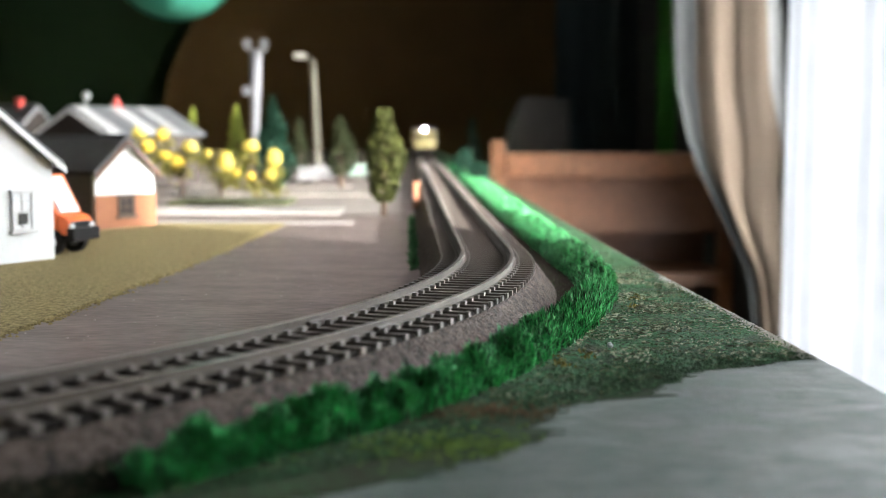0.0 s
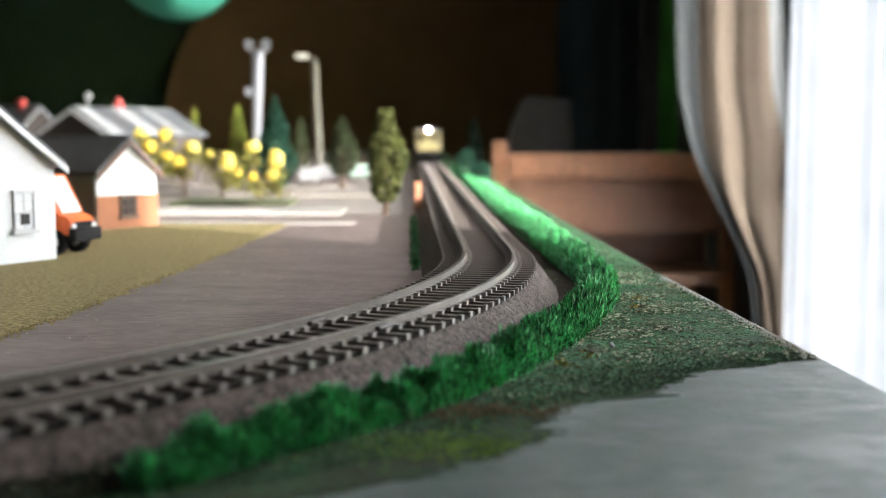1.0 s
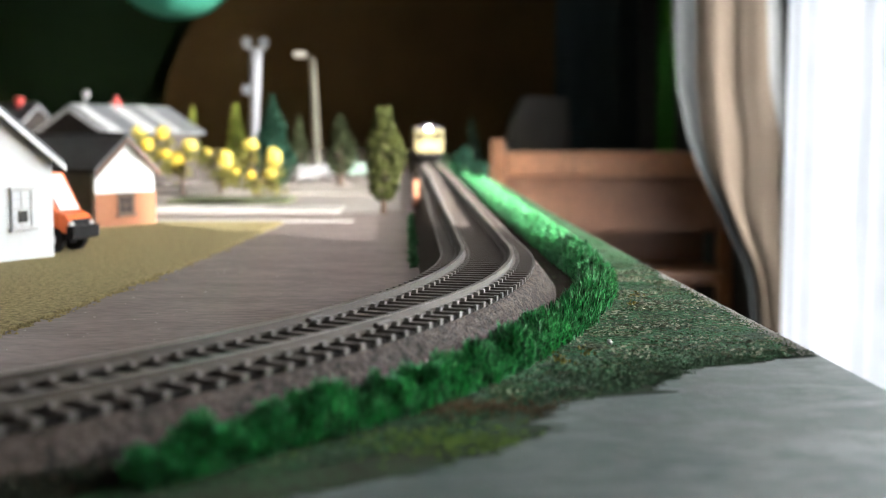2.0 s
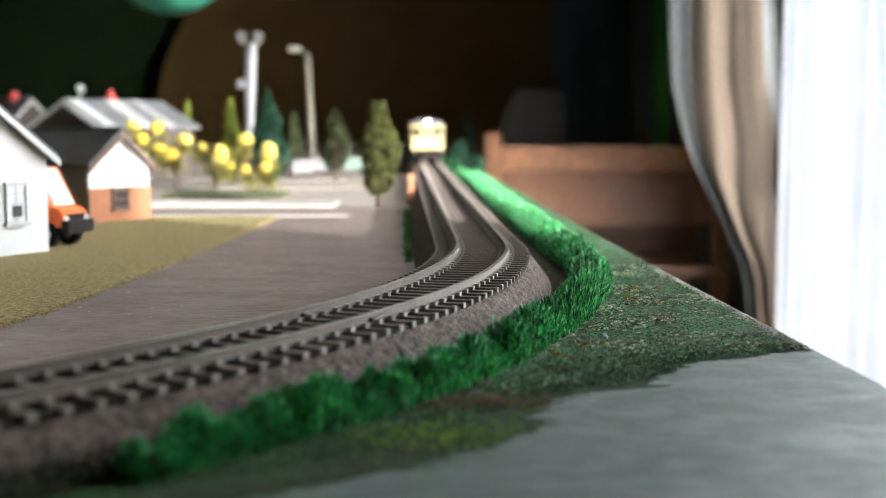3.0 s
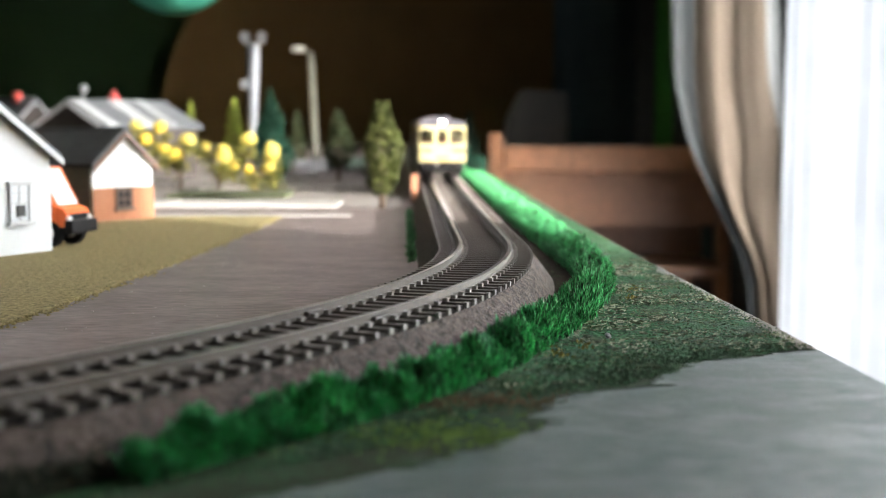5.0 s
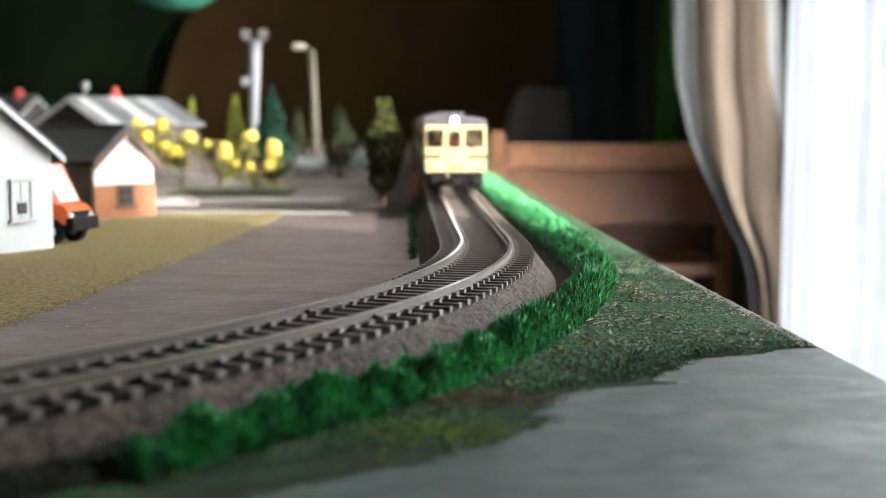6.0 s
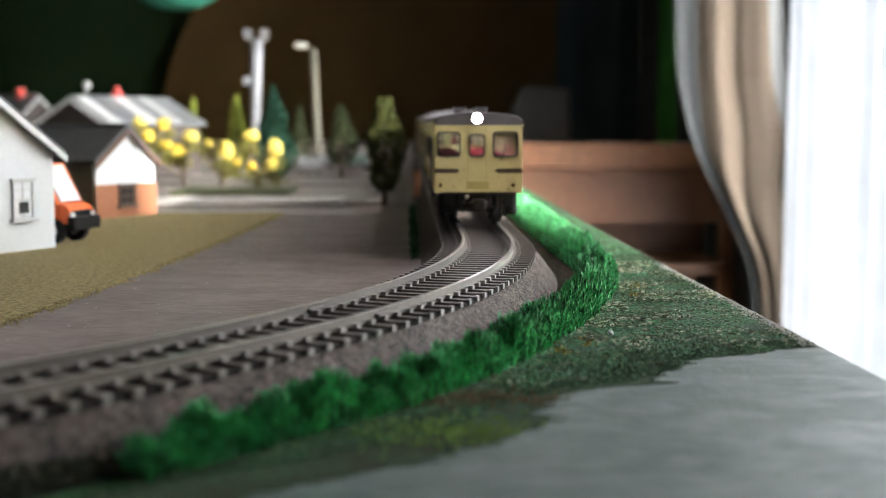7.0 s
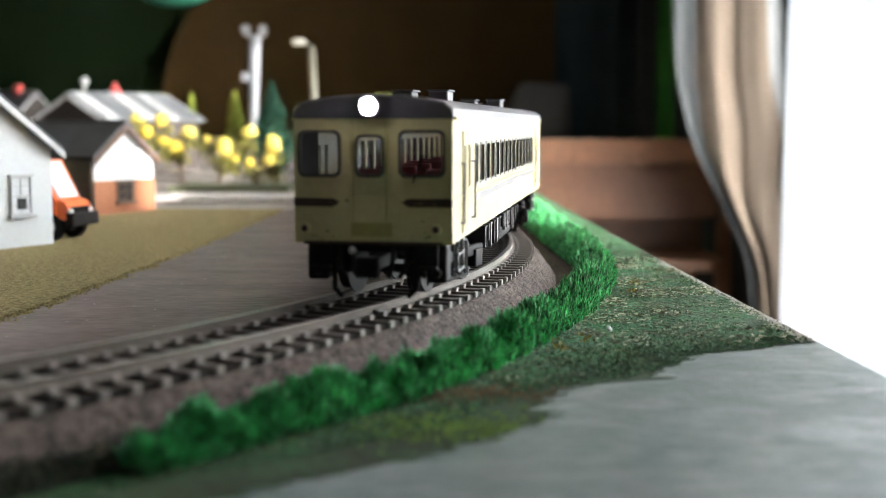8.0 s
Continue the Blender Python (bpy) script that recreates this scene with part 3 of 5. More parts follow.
# ---- houses ----
U = Vector((0.523, 0.853, 0))            # along a gable, from the near corner to the far one
TURN = math.degrees(math.atan2(U.y, U.x))


def gable_house(name, at, turn, width, depth, eave, ridge, over, walls, roofing, label, lower=None, ribs=0, barge=None):
    """A house: gable along local x at y = 0, drawn back along +y. Walls with thickness, a two-slope roof with eaves."""
    h = thing(name, pose(*at, 0, 0, turn), label, "model house", "model houses")
    t = 0.0016
    pent = [(0, 0), (width, 0), (width, eave), (width / 2, ridge), (0, eave)]
    for y in (0, depth - t):
        w = part("gable_wall", prism(bmesh.new(), pent, y, y + t), walls, h)
        if lower and y == 0:
            part("lower_cladding", boxed(-0.0006, width + 0.0006, -0.0008, -0.0001, 0, lower[1]), lower[0], w, "orange lower cladding")
    for x in (0, width - t):
        part("side_wall", boxed(x, x + t, t, depth - t, 0, eave), lower[2] if lower else walls, h)
    slope = math.atan2(ridge - eave, width / 2)
    for k in (-1, 1):
        dx, dz = (width / 2 + over), (width / 2 + over) * math.tan(slope)
        a = [(width / 2, ridge + 0.0004), (width / 2 + k * dx, ridge - dz + 0.0004), (width / 2 + k * dx, ridge - dz + 0.0026), (width / 2, ridge + 0.0026)]
        r = part("roof_slope", prism(bmesh.new(), a, -over, depth + over), roofing, h)
        part("barge_board", prism(bmesh.new(), [(width / 2, ridge - 0.0022), (width / 2 + k * dx, ridge - dz - 0.0022), (width / 2 + k * dx, ridge - dz + 0.0006), (width / 2, ridge + 0.0006)], -over - 0.0012, -over - 0.0001), barge or M_TRIM, r, "thin barge board")
        for i in range(ribs):
            f = (i + 0.5) / ribs
            y = -over + f * (depth + 2 * over)
            part("roof_rib", prism(bmesh.new(), [(width / 2, ridge + 0.0026), (width / 2 + k * dx, ridge - dz + 0.0026), (width / 2 + k * dx, ridge - dz + 0.0034), (width / 2, ridge + 0.0034)], y - 0.0005, y + 0.0005), roofing, r)
    part("ridge_cap", tube(bmesh.new(), (width / 2, -over, ridge + 0.0022), (width / 2, depth + over, ridge + 0.0022), 0.0012, n=8), roofing, h)
    return h


def sash_window(h, x0, x1, z0, z1, y=-0.0001, frame=None, pane_mat=None, shutters=False, bar=0.0010):
    """A framed window with a cross bar and a sill on the gable."""
    w = new("window")
    w.parent = h
    fm = frame or M_TRIM
    b = bar
    bm = bmesh.new()
    for q in ((x0, x0 + b, z0, z1), (x1 - b, x1, z0, z1), (x0 + b, x1 - b, z0, z0 + b), (x0 + b, x1 - b, z1 - b, z1), (x0 + b, x1 - b, (z0 + z1) / 2 - b / 2, (z0 + z1) / 2 + b / 2)):
        box(bm, q[0], q[1], y - 0.0010, y, q[2], q[3])
    part("window_frame", bm, fm, w)
    part("glazing", boxed(x0 + b, x1 - b, y - 0.0004, y, z0 + b, z1 - b), pane_mat or M_DARK, w, "dark glazing")
    bm = bmesh.new()
    m = (x0 + x1) / 2
    for q in ((m - 0.0002, m + 0.0002, z0 + b, z1 - b), (x0 + b, x1 - b, z0 + (z1 - z0) * 0.25, z0 + (z1 - z0) * 0.25 + 0.0004), (x0 + b, x1 - b, z0 + (z1 - z0) * 0.75, z0 + (z1 - z0) * 0.75 + 0.0004)):
        box(bm, q[0], q[1], y - 0.0007, y - 0.00041, q[2], q[3])
    part("glazing_bars", bm, fm, w)
    part("sill", boxed(x0 - 0.0012, x1 + 0.0012, y - 0.0022, y, z0 - 0.0012, z0), fm, w)
    part("head", boxed(x0 - 0.0008, x1 + 0.0008, y - 0.0016, y, z1, z1 + 0.0010), fm, w)
    if shutters:
        for a, c in ((x0 - 0.0034, x0 - 0.0006), (x1 + 0.0006, x1 + 0.0034)):
            part("shutter", boxed(a, c, y - 0.0009, y, z0, z1), fm, w)


M_DARKGLASS = mat("dark_grey_pane", (0.05, 0.052, 0.055), 0.2, 0, 100, 700, 0.3, 0.0)
near = gable_house("house", (-0.159 - 0.523 * 0.080, 0.489 - 0.853 * 0.080, 0.0014), TURN, 0.080, 0.075, 0.0395, 0.0680, 0.0035, M_WHITE, M_ROOF, "white model house with a grey gable roof and sash window")
sash_window(near, 0.0590, 0.0690, 0.0130, 0.0280, frame=M_TRIM, pane_mat=M_WHITE, bar=0.0006)
part("lower_pane", boxed(0.0622, 0.0664, -0.0010, -0.00055, 0.0152, 0.0196), M_DARKGLASS, near, "dark lower window pane")
second = gable_house("house", (-0.1835, 0.632, 0.0014 + slope_up(0.63)), TURN, 0.0430, 0.085, 0.0300, 0.0470, 0.0022, M_WHITE, M_ROOF, "small white and orange model house with a dark roof", lower=(M_ORANGEWALL, 0.0180, M_SIDING), barge=mat("brown_barge_board", (0.12, 0.06, 0.035), 0.6))
sash_window(second, 0.0150, 0.0265, 0.0065, 0.0170, y=-0.0009, frame=mat("brown_window_frame", (0.10, 0.06, 0.04), 0.6))
for i in range(7):
    part("siding_board", boxed(-0.0007, -0.0001, 0.002, 0.083, 0.001 + i * 0.0041, 0.0046 + i * 0.0041), M_SIDING, second)
M_ROOFSHEET = mat("pale_corrugated_sheet", (0.31, 0.32, 0.33), 0.5, 0.1, 60, 500, 0.15, 0.2)
M_DARKWALL = mat("dark_brown_timber_wall", (0.045, 0.035, 0.03), 0.8, 0, 60, 500, 0.3, 0.3)
M_SHEETROOF = mat("grey_sheet_roof", (0.12, 0.128, 0.14), 0.4, 0.2, 30, 400, 0.2, 0.1)
depot = gable_house("station_building", (-0.3742, 1.12, slope_up(1.1)), -29.5, 0.085, 0.122, 0.0505, 0.0725, 0.005, M_DARKWALL, M_SHEETROOF, "station building with a pale ribbed sheet-metal roof", ribs=7)
depot["category"] = "model building"
for f0, f1 in ((0.02, 0.13), (0.36, 0.50), (0.66, 0.74)):
    w2, dx = 0.0425, 0.0475
    sl = (0.0725 - 0.0505) / w2
    bm = prism(bmesh.new(), [(w2 + 0.001, 0.0725 + 0.0027 - 0.001 * sl), (w2 + dx - 0.001, 0.0725 + 0.0027 - (dx - 0.001) * sl), (w2 + dx - 0.001, 0.0725 + 0.0041 - (dx - 0.001) * sl), (w2 + 0.001, 0.0725 + 0.0041 - 0.001 * sl)], -0.005 + f0 * 0.130, -0.005 + f1 * 0.130)
    part("roof_sheet", bm, M_ROOFSHEET, depot, "pale corrugated roof sheet")
M_REDPOT = mat("red_chimney_pot", (0.50, 0.06, 0.05), 0.6)
bm = boxed(-0.0035, 0.0035, -0.0035, 0.0035, -0.012, 0.006, 0.0004)
tube(bm, (0, 0, 0.006), (0, 0, 0.011), 0.0028, 0.0022, 10)
part("chimney", bm, M_REDPOT, depot, "red chimney with a pot", at=pose(0.0425, 0.055, 0.074))
bm = bmesh.new()
tube(bm, (0, 0, -0.010), (0, 0, 0.010), 0.0012, n=8)
bmesh.ops.create_uvsphere(bm, u_segments=12, v_segments=8, radius=0.0042, matrix=pose(0.001, 0, 0.011))
part("vent_cowl", bm, M_ROOFSHEET, depot, "pale round vent cowl", at=pose(0.0425, 0.016, 0.074))
back1 = gable_house("house", (-0.5152, 1.44, slope_up(1.44)), 60, 0.075, 0.09, 0.050, 0.082, 0.004, M_DARKWALL, M_ROOF, "dark grey model house behind the station")
part("chimney", boxed(0.030, 0.038, 0.02, 0.028, 0.070, 0.092), M_REDPOT, back1, "red chimney stack")
gable_house("house", (-0.5369, 1.35, slope_up(1.35)), 60, 0.07, 0.08, 0.048, 0.080, 0.004, M_DARKWALL, M_ROOF, "dark grey model house behind the station")

# ---- vehicles ----
M_ORANGE = mat("orange_vehicle_paint", (0.72, 0.13, 0.02), 0.35, 0, 40, 500, 0.08, 0.0)
# Opaque pale colour stands in for the white reflection on glass.
M_CABGLASS = mat("pale_glass_painted_reflection", (0.70, 0.72, 0.74), 0.12, 0, 30, 300, 0.08, 0.0)
truck = thing("truck", pose(-0.1632, 0.511, 0.0014 + slope_up(0.511), 0, 0, -16), "orange utility truck with black bumper and wheels", "truck")
part("cab", prism(bmesh.new(), [(-0.0220, 0.0100), (0.0045, 0.0100), (0.0045, 0.0165), (-0.0045, 0.0335), (-0.0220, 0.0345)], -0.0095, 0.0095), M_ORANGE, truck)
part("bonnet", prism(bmesh.new(), [(0.0044, 0.0085), (0.0095, 0.0085), (0.0095, 0.0142), (0.0078, 0.0162), (0.0044, 0.0172)], -0.0088, 0.0088), M_ORANGE, truck)
part("windscreen", prism(bmesh.new(), [(0.0043, 0.0175), (0.0049, 0.0178), (-0.0037, 0.0327), (-0.0044, 0.0325)], -0.0070, 0.0070), M_CABGLASS, truck, "windscreen painted pale for its reflection")
part("side_glass", prism(bmesh.new(), [(-0.0160, 0.0178), (0.0015, 0.0178), (-0.0060, 0.0318), (-0.0160, 0.0322)], -0.0099, -0.0094), M_CABGLASS, truck)
part("load_bed", boxed(-0.050, -0.0225, -0.0100, 0.0100, 0.0095, 0.0200, 0.0006), M_ORANGE, truck)
part("chassis", boxed(-0.050, 0.0090, -0.0075, 0.0075, 0.0050, 0.0096), M_DARK, truck)
part("bumper", boxed(0.0092, 0.0128, -0.0100, 0.0100, 0.0060, 0.0115, 0.0006), M_DARK, truck, "black front bumper")
part("grille", boxed(0.0094, 0.0102, -0.0065, 0.0065, 0.0112, 0.0140), M_DARK, truck)
for y in (-0.0074, 0.0074):
    part("headlamp", tube(bmesh.new(), (0.0095, y, 0.0120), (0.0106, y, 0.0120), 0.0014, n=10), M_CABGLASS, truck)
for x in (0.0015, -0.0400):
    for y in (-0.0096, 0.0066):
        wheel = part("wheel", tube(bmesh.new(), (x, y, 0.0056), (x, y + 0.0030, 0.0056), 0.0056, n=20), M_DARK, truck)
        part("rim", tube(bmesh.new(), (x, y - 0.0002, 0.0056), (x, y + 0.0032, 0.0056), 0.0026, n=12), M_TRIM, wheel)


def small_car(at, turn, paint, label):
    c = thing("car", pose(*at, 0, 0, turn), label, "car", "parked cars")
    part("body", prism(bmesh.new(), [(-0.023, 0.0035), (0.023, 0.0035), (0.023, 0.0085), (0.012, 0.0100), (0.006, 0.0160), (-0.013, 0.0160), (-0.019, 0.0100), (-0.023, 0.0090)], -0.0100, 0.0100), paint, c)
    part("glazing", prism(bmesh.new(), [(0.0105, 0.0103), (0.0054, 0.0152), (-0.0124, 0.0152), (-0.0172, 0.0103)], -0.0102, 0.0102), M_DARK, c, "dark windows")
    for x in (-0.014, 0.014):
        for y in (-0.0103, 0.0075):
            part("wheel", tube(bmesh.new(), (x, y, 0.0036), (x, y + 0.0028, 0.0036), 0.0036, n=14), M_DARK, c)
    return c


small_car((-0.1346, 1.20, slope_up(1.20) + 0.0008), 96, mat("dull_white_car_paint", (0.27, 0.27, 0.28), 0.4), "small white parked car beside the street")
small_car((-0.1279, 1.28, slope_up(1.28) + 0.0008), 100, mat("grey_car_paint", (0.24, 0.24, 0.25), 0.4), "small grey parked car behind the lamp post")
small_car((-0.0931, 1.30, slope_up(1.30) + 0.0008), 96, mat("green_and_white_car_paint", (0.22, 0.30, 0.26), 0.4), "pale green parked car behind the trees")


# ---- trees ----
def foliage(bm, count, where_fn, size, r):
    """Many small tilted leaves, each a folded pair of triangles."""
    for _ in range(count):
        p = Vector(where_fn(r))
        a = Vector((r.uniform(-1, 1), r.uniform(-1, 1), r.uniform(-0.6, 1))).normalized()
        b = a.orthogonal().normalized()
        b.rotate(Matrix.Rotation(r.uniform(0, math.tau), 3, a))
        c = a.cross(b)
        k = size * r.uniform(0.6, 1.4)
        v = [bm.verts.new(p + q * k) for q in (b, c * 0.6 + a * 0.25, -b, -c * 0.6 + a * 0.25)]
        bm.faces.new(v[:3])
        bm.faces.new((v[0], v[2], v[3]))
    return bm


M_BARK = mat("brown_bark", (0.09, 0.055, 0.035), 0.9, 0, 100, 900, 0.3, 0.6)
M_LEAF_OLIVE = mat("olive_green_leaves", (0.080, 0.092, 0.023), 0.8, 0, 120, 900, 0.6, 0.0, spec=0.2)
M_LEAF_LIME = mat("yellow_green_leaves", (0.20, 0.24, 0.04), 0.8, 0, 120, 900, 0.5, 0.0, spec=0.2)
M_LEAF_DEEP = mat("blue_green_needles", (0.008, 0.042, 0.024), 0.8, 0, 120, 900, 0.5, 0.0, spec=0.2)
M_LEAF_DULL = mat("dull_green_leaves", (0.026, 0.035, 0.012), 0.8, 0, 120, 900, 0.5, 0.0, spec=0.2)
M_YELLOW = mat("yellow_blossom", (0.52, 0.42, 0.09), 0.85, 0, 120, 700, 0.15, 0.3, spec=0.2)
M_GOLD = mat("orange_yellow_blossom", (0.56, 0.40, 0.05), 0.75, 0, 120, 700, 0.15, 0.3, spec=0.2)


def tapered_tree(name, x, y, height, width, bare, leaf, label, seed, count=1500, top=0.35, belly=0.35):
    """A narrow tree: a trunk with short limbs and a lumpy crown of leaves."""
    r = random.Random(seed)
    t = thing(name, pose(x, y, slope_up(y)), label, "model tree", "model trees")
    bm = bmesh.new()
    tube(bm, (0, 0, -0.0005), (0, 0, bare * 1.6), width * 0.085, width * 0.060, 9)
    tube(bm, (0, 0, bare * 1.6), (0, 0, height * 0.95), width * 0.045, width * 0.01, 8)
    for i in range(14):
        z, a = bare + (height * 0.85 - bare) * i / 13, r.uniform(0, math.tau)
        k = width * 0.30 * (1 - 0.6 * i / 13)
        tube(bm, (0, 0, z), (k * math.cos(a), k * math.sin(a), z + k * 0.5), width * 0.018, width * 0.006, 5)
    part("trunk", bm, M_BARK, t)
    lumps = [(r.uniform(0, math.tau), r.uniform(0, 1), r.uniform(0.8, 1.15)) for _ in range(26)]

    def girth(k, a):
        base = (k / belly) ** 0.26 if k < belly else 1 - (1 - top * 0.3) * ((k - belly) / (1 - belly)) ** 1.7
        g = base
        for la, lz, lw in lumps:
            d = math.hypot(math.remainder(a - la, math.tau) * 0.5, (k - lz) * 4)
            g *= 1 + (lw - 1) * max(0, 1 - d) * 1.6
        return max(g, 0.05) * width / 2

    def spot(q):
        k, a = q.random() ** 0.85, q.uniform(0, math.tau)
        rad = girth(k, a) * q.uniform(0.55, 1.05)
        return rad * math.cos(a), rad * math.sin(a), bare + (height - bare) * k
    part("crown", foliage(bmesh.new(), count, spot, width * 0.065, r), leaf, t)
    return t


tapered_tree("cypress", -0.0372, 0.752, 0.0670, 0.0238, 0.0095, M_LEAF_OLIVE, "tall olive-green cypress model tree beside the track", 1, 2600, belly=0.35, top=1.5)
tapered_tree("tree", -0.0938, 1.10, 0.0656, 0.0270, 0.012, M_LEAF_DULL, "dull green slender model tree by the street", 2, 1600)
tapered_tree("tree", -0.1455, 1.22, 0.0663, 0.0200, 0.008, M_LEAF_DULL, "dull green slender model tree by the street", 3, 1300)
tapered_tree("conifer", -0.1442, 1.02, 0.0815, 0.0330, 0.004, M_LEAF_DEEP, "deep blue-green conical conifer below the tower", 4, 2200, top=0.05, belly=0.16)
tapered_tree("tree", -0.1801, 1.05, 0.0745, 0.0220, 0.008, M_LEAF_LIME, "yellow-green slender model tree behind the blossom", 5, 1500)
tapered_tree("tree", -0.2737, 1.32, 0.0786, 0.0180, 0.01, M_LEAF_LIME, "yellow-green slender model tree behind the station", 6, 1200)
for i, (x, y, h, w) in enumerate(((0.0233, 1.30, 0.034, 0.026), (0.0356, 1.18, 0.022, 0.024))):
    tapered_tree("bush", x, y, h, w, 0.001, M_LEAF_DEEP, "low green bush at the far end of the verge", 20 + i, 900, top=0.6, belly=0.5)
tapered_tree("conifer", 0.0389, 1.62, 0.070, 0.028, 0.004, mat("near_black_green_needles", (0.004, 0.013, 0.008), 0.9, 0, 120, 900, 0.4, 0.0, spec=0.1), "dark conifer standing in shade at the board's end", 25, 1200, top=0.05, belly=0.2)


def blossom_tree(x, y, blooms, seed):
    """A low branching tree; blooms are its heavy flower heads: x, y, height, radius and stretch, about the trunk."""
    r = random.Random(seed)
    t = thing("blossom_tree", pose(x, y, slope_up(y)), "small tree covered in large yellow blossom", "model tree", "blossom trees")
    tops = [Vector(b[:3]) for b in blooms]
    crest = max(p.z for p in tops)
    bm = bmesh.new()
    tube(bm, (0, 0, -0.0005), (0, 0, crest * 0.4), 0.0016, 0.0012, 8)
    twigs = [p + Vector((r.uniform(-0.006, 0.006), r.uniform(-0.004, 0.004), r.uniform(-0.012, -0.004))) for p in tops for _ in range(2)]
    for p in tops + twigs:
        k = Vector((p.x * 0.55, p.y * 0.55, max(p.z * 0.75, crest * 0.3)))
        tube(bm, (0, 0, crest * r.uniform(0.2, 0.4)), k, 0.0009, 0.0006, 6)
        tube(bm, k, p, 0.0006, 0.0003, 5)
    part("trunk", bm, M_BARK, t)
    part("crown", foliage(bmesh.new(), 380, lambda q: q.choice(twigs) + Vector((q.gauss(0, 0.0034), q.gauss(0, 0.0034), q.gauss(0, 0.0036))), 0.0018, r), M_LEAF_BRONZE, t)
    for p, (_x, _y, _z, rad, tall) in zip(tops, blooms):
        bm = bmesh.new()
        bmesh.ops.create_icosphere(bm, subdivisions=3, radius=rad)
        for v in bm.verts:
            v.co *= 0.78 + 0.50 * abs(noise.noise(v.co * 420 + p * 900))
            v.co.z *= tall
        part("flower_head", bm, r.choice((M_YELLOW, M_YELLOW, M_YELLOW, M_GOLD)), t, at=Matrix.Translation(p))
    return t


M_LEAF_BRONZE = mat("bronze_green_leaves", (0.17, 0.16, 0.035), 0.8, 0, 120, 900, 0.5, 0.0, spec=0.2)
blossom_tree(-0.1395, 0.90, [(-0.0045, 0.0, 0.0415, 0.0068, 0.75), (0.0128, 0.0, 0.0320, 0.0066, 1.25), (0.0098, 0.002, 0.0205, 0.0058, 0.9), (-0.004, -0.004, 0.0190, 0.0040, 1.0)], 31)
blossom_tree(-0.1760, 0.95, [(0.0040, 0.0, 0.0280, 0.0072, 1.2), (-0.0100, 0.004, 0.0350, 0.0042, 0.8), (0.0110, 0.003, 0.0200, 0.0040, 0.9)], 32)
blossom_tree(-0.2060, 0.95, [(0.0060, 0.0, 0.0402, 0.0064, 0.9), (-0.0045, 0.002, 0.0276, 0.0066, 1.2), (-0.0120, -0.003, 0.0330, 0.0048, 0.9)], 33)
blossom_tree(-0.2310, 0.95, [(-0.0090, 0.0, 0.0513, 0.0058, 0.9), (0.0094, 0.002, 0.0500, 0.0060, 0.9), (-0.0013, -0.003, 0.0408, 0.0060, 0.9), (0.0060, 0.004, 0.0345, 0.0040, 1.0)], 34)

# ---- tower, lamp, posts ----
M_SILVER = mat("silver_grey_tower_paint", (0.17, 0.18, 0.20), 0.4, 0.3, 40, 500, 0.12, 0.1)
M_POST = mat("greenish_grey_lamp_post", (0.066, 0.064, 0.046), 0.55, 0.2, 40, 500, 0.15, 0.1)
TY = 1.20
tower = thing("floodlight_tower", pose(-0.1849, TY, slope_up(TY)), "pale silver floodlight tower with a platform of lamps", "tower")
H_T = 0.1317
bm = bmesh.new()
tube(bm, (-0.004, 0, 0), (0.0, 0, H_T), 0.0034, 0.0062, 12)
part("shaft", bm, M_SILVER, tower)
part("platform", boxed(-0.0110, 0.0110, -0.005, 0.005, H_T, H_T + 0.0014, 0.0003), M_SILVER, tower)
for x in (-0.0085, 0.0085):
    bm = bmesh.new()
    tube(bm, (x, 0, H_T + 0.001), (x, 0, H_T + 0.007), 0.0012, n=8)
    tube(bm, (x, 0.003, H_T + 0.0075), (x, -0.004, H_T + 0.0065), 0.0036, 0.0052, 14)
    part("floodlight", bm, M_SILVER, tower)
part("side_box", boxed(-0.0135, -0.0050, -0.004, 0.004, 0.0876, 0.0961, 0.0006), M_SILVER, tower)
for i in range(9):
    z = H_T * (0.15 + 0.09 * i)
    part("rung", tube(bmesh.new(), (-0.004, -0.0062, z), (0.004, -0.0062, z), 0.0004, n=6), M_SILVER, tower)
LY = 1.45
lamp = thing("street_lamp", pose(-0.1510, LY, slope_up(LY)), "greenish-grey street lamp with a single arm", "street lamp")
H_L = 0.1370
part("pole", tube(bmesh.new(), (0, 0, 0), (-0.0050, 0, H_L), 0.0052, 0.0038, 12), M_POST, lamp)
bm = bmesh.new()
tube(bm, (-0.0050, 0, H_L - 0.001), (-0.0180, 0, H_L + 0.0045), 0.0028, 0.0022, 10)
part("arm", bm, M_POST, lamp)
part("lamp_head", boxed(-0.0275, -0.0125, -0.0045, 0.0045, H_L + 0.0012, H_L + 0.0080, 0.0016), mat("pale_lamp_housing", (0.55, 0.54, 0.48), 0.4), lamp)
M_MARKER = mat("orange_marker_paint", (0.48, 0.21, 0.12), 0.6, 0, 60, 600, 0.1, 0.1)
marker = thing("lineside_marker", pose(bed_x(0.80, -0.0215), 0.80, slope_up(0.80)), "small orange lineside marker post", "marker post")
part("post", boxed(-0.0022, 0.0022, -0.0015, 0.0015, 0, 0.0200, 0.0004), M_MARKER, marker)
part("foot", boxed(-0.0030, 0.0030, -0.0025, 0.0025, 0, 0.0020), M_DARK, marker)


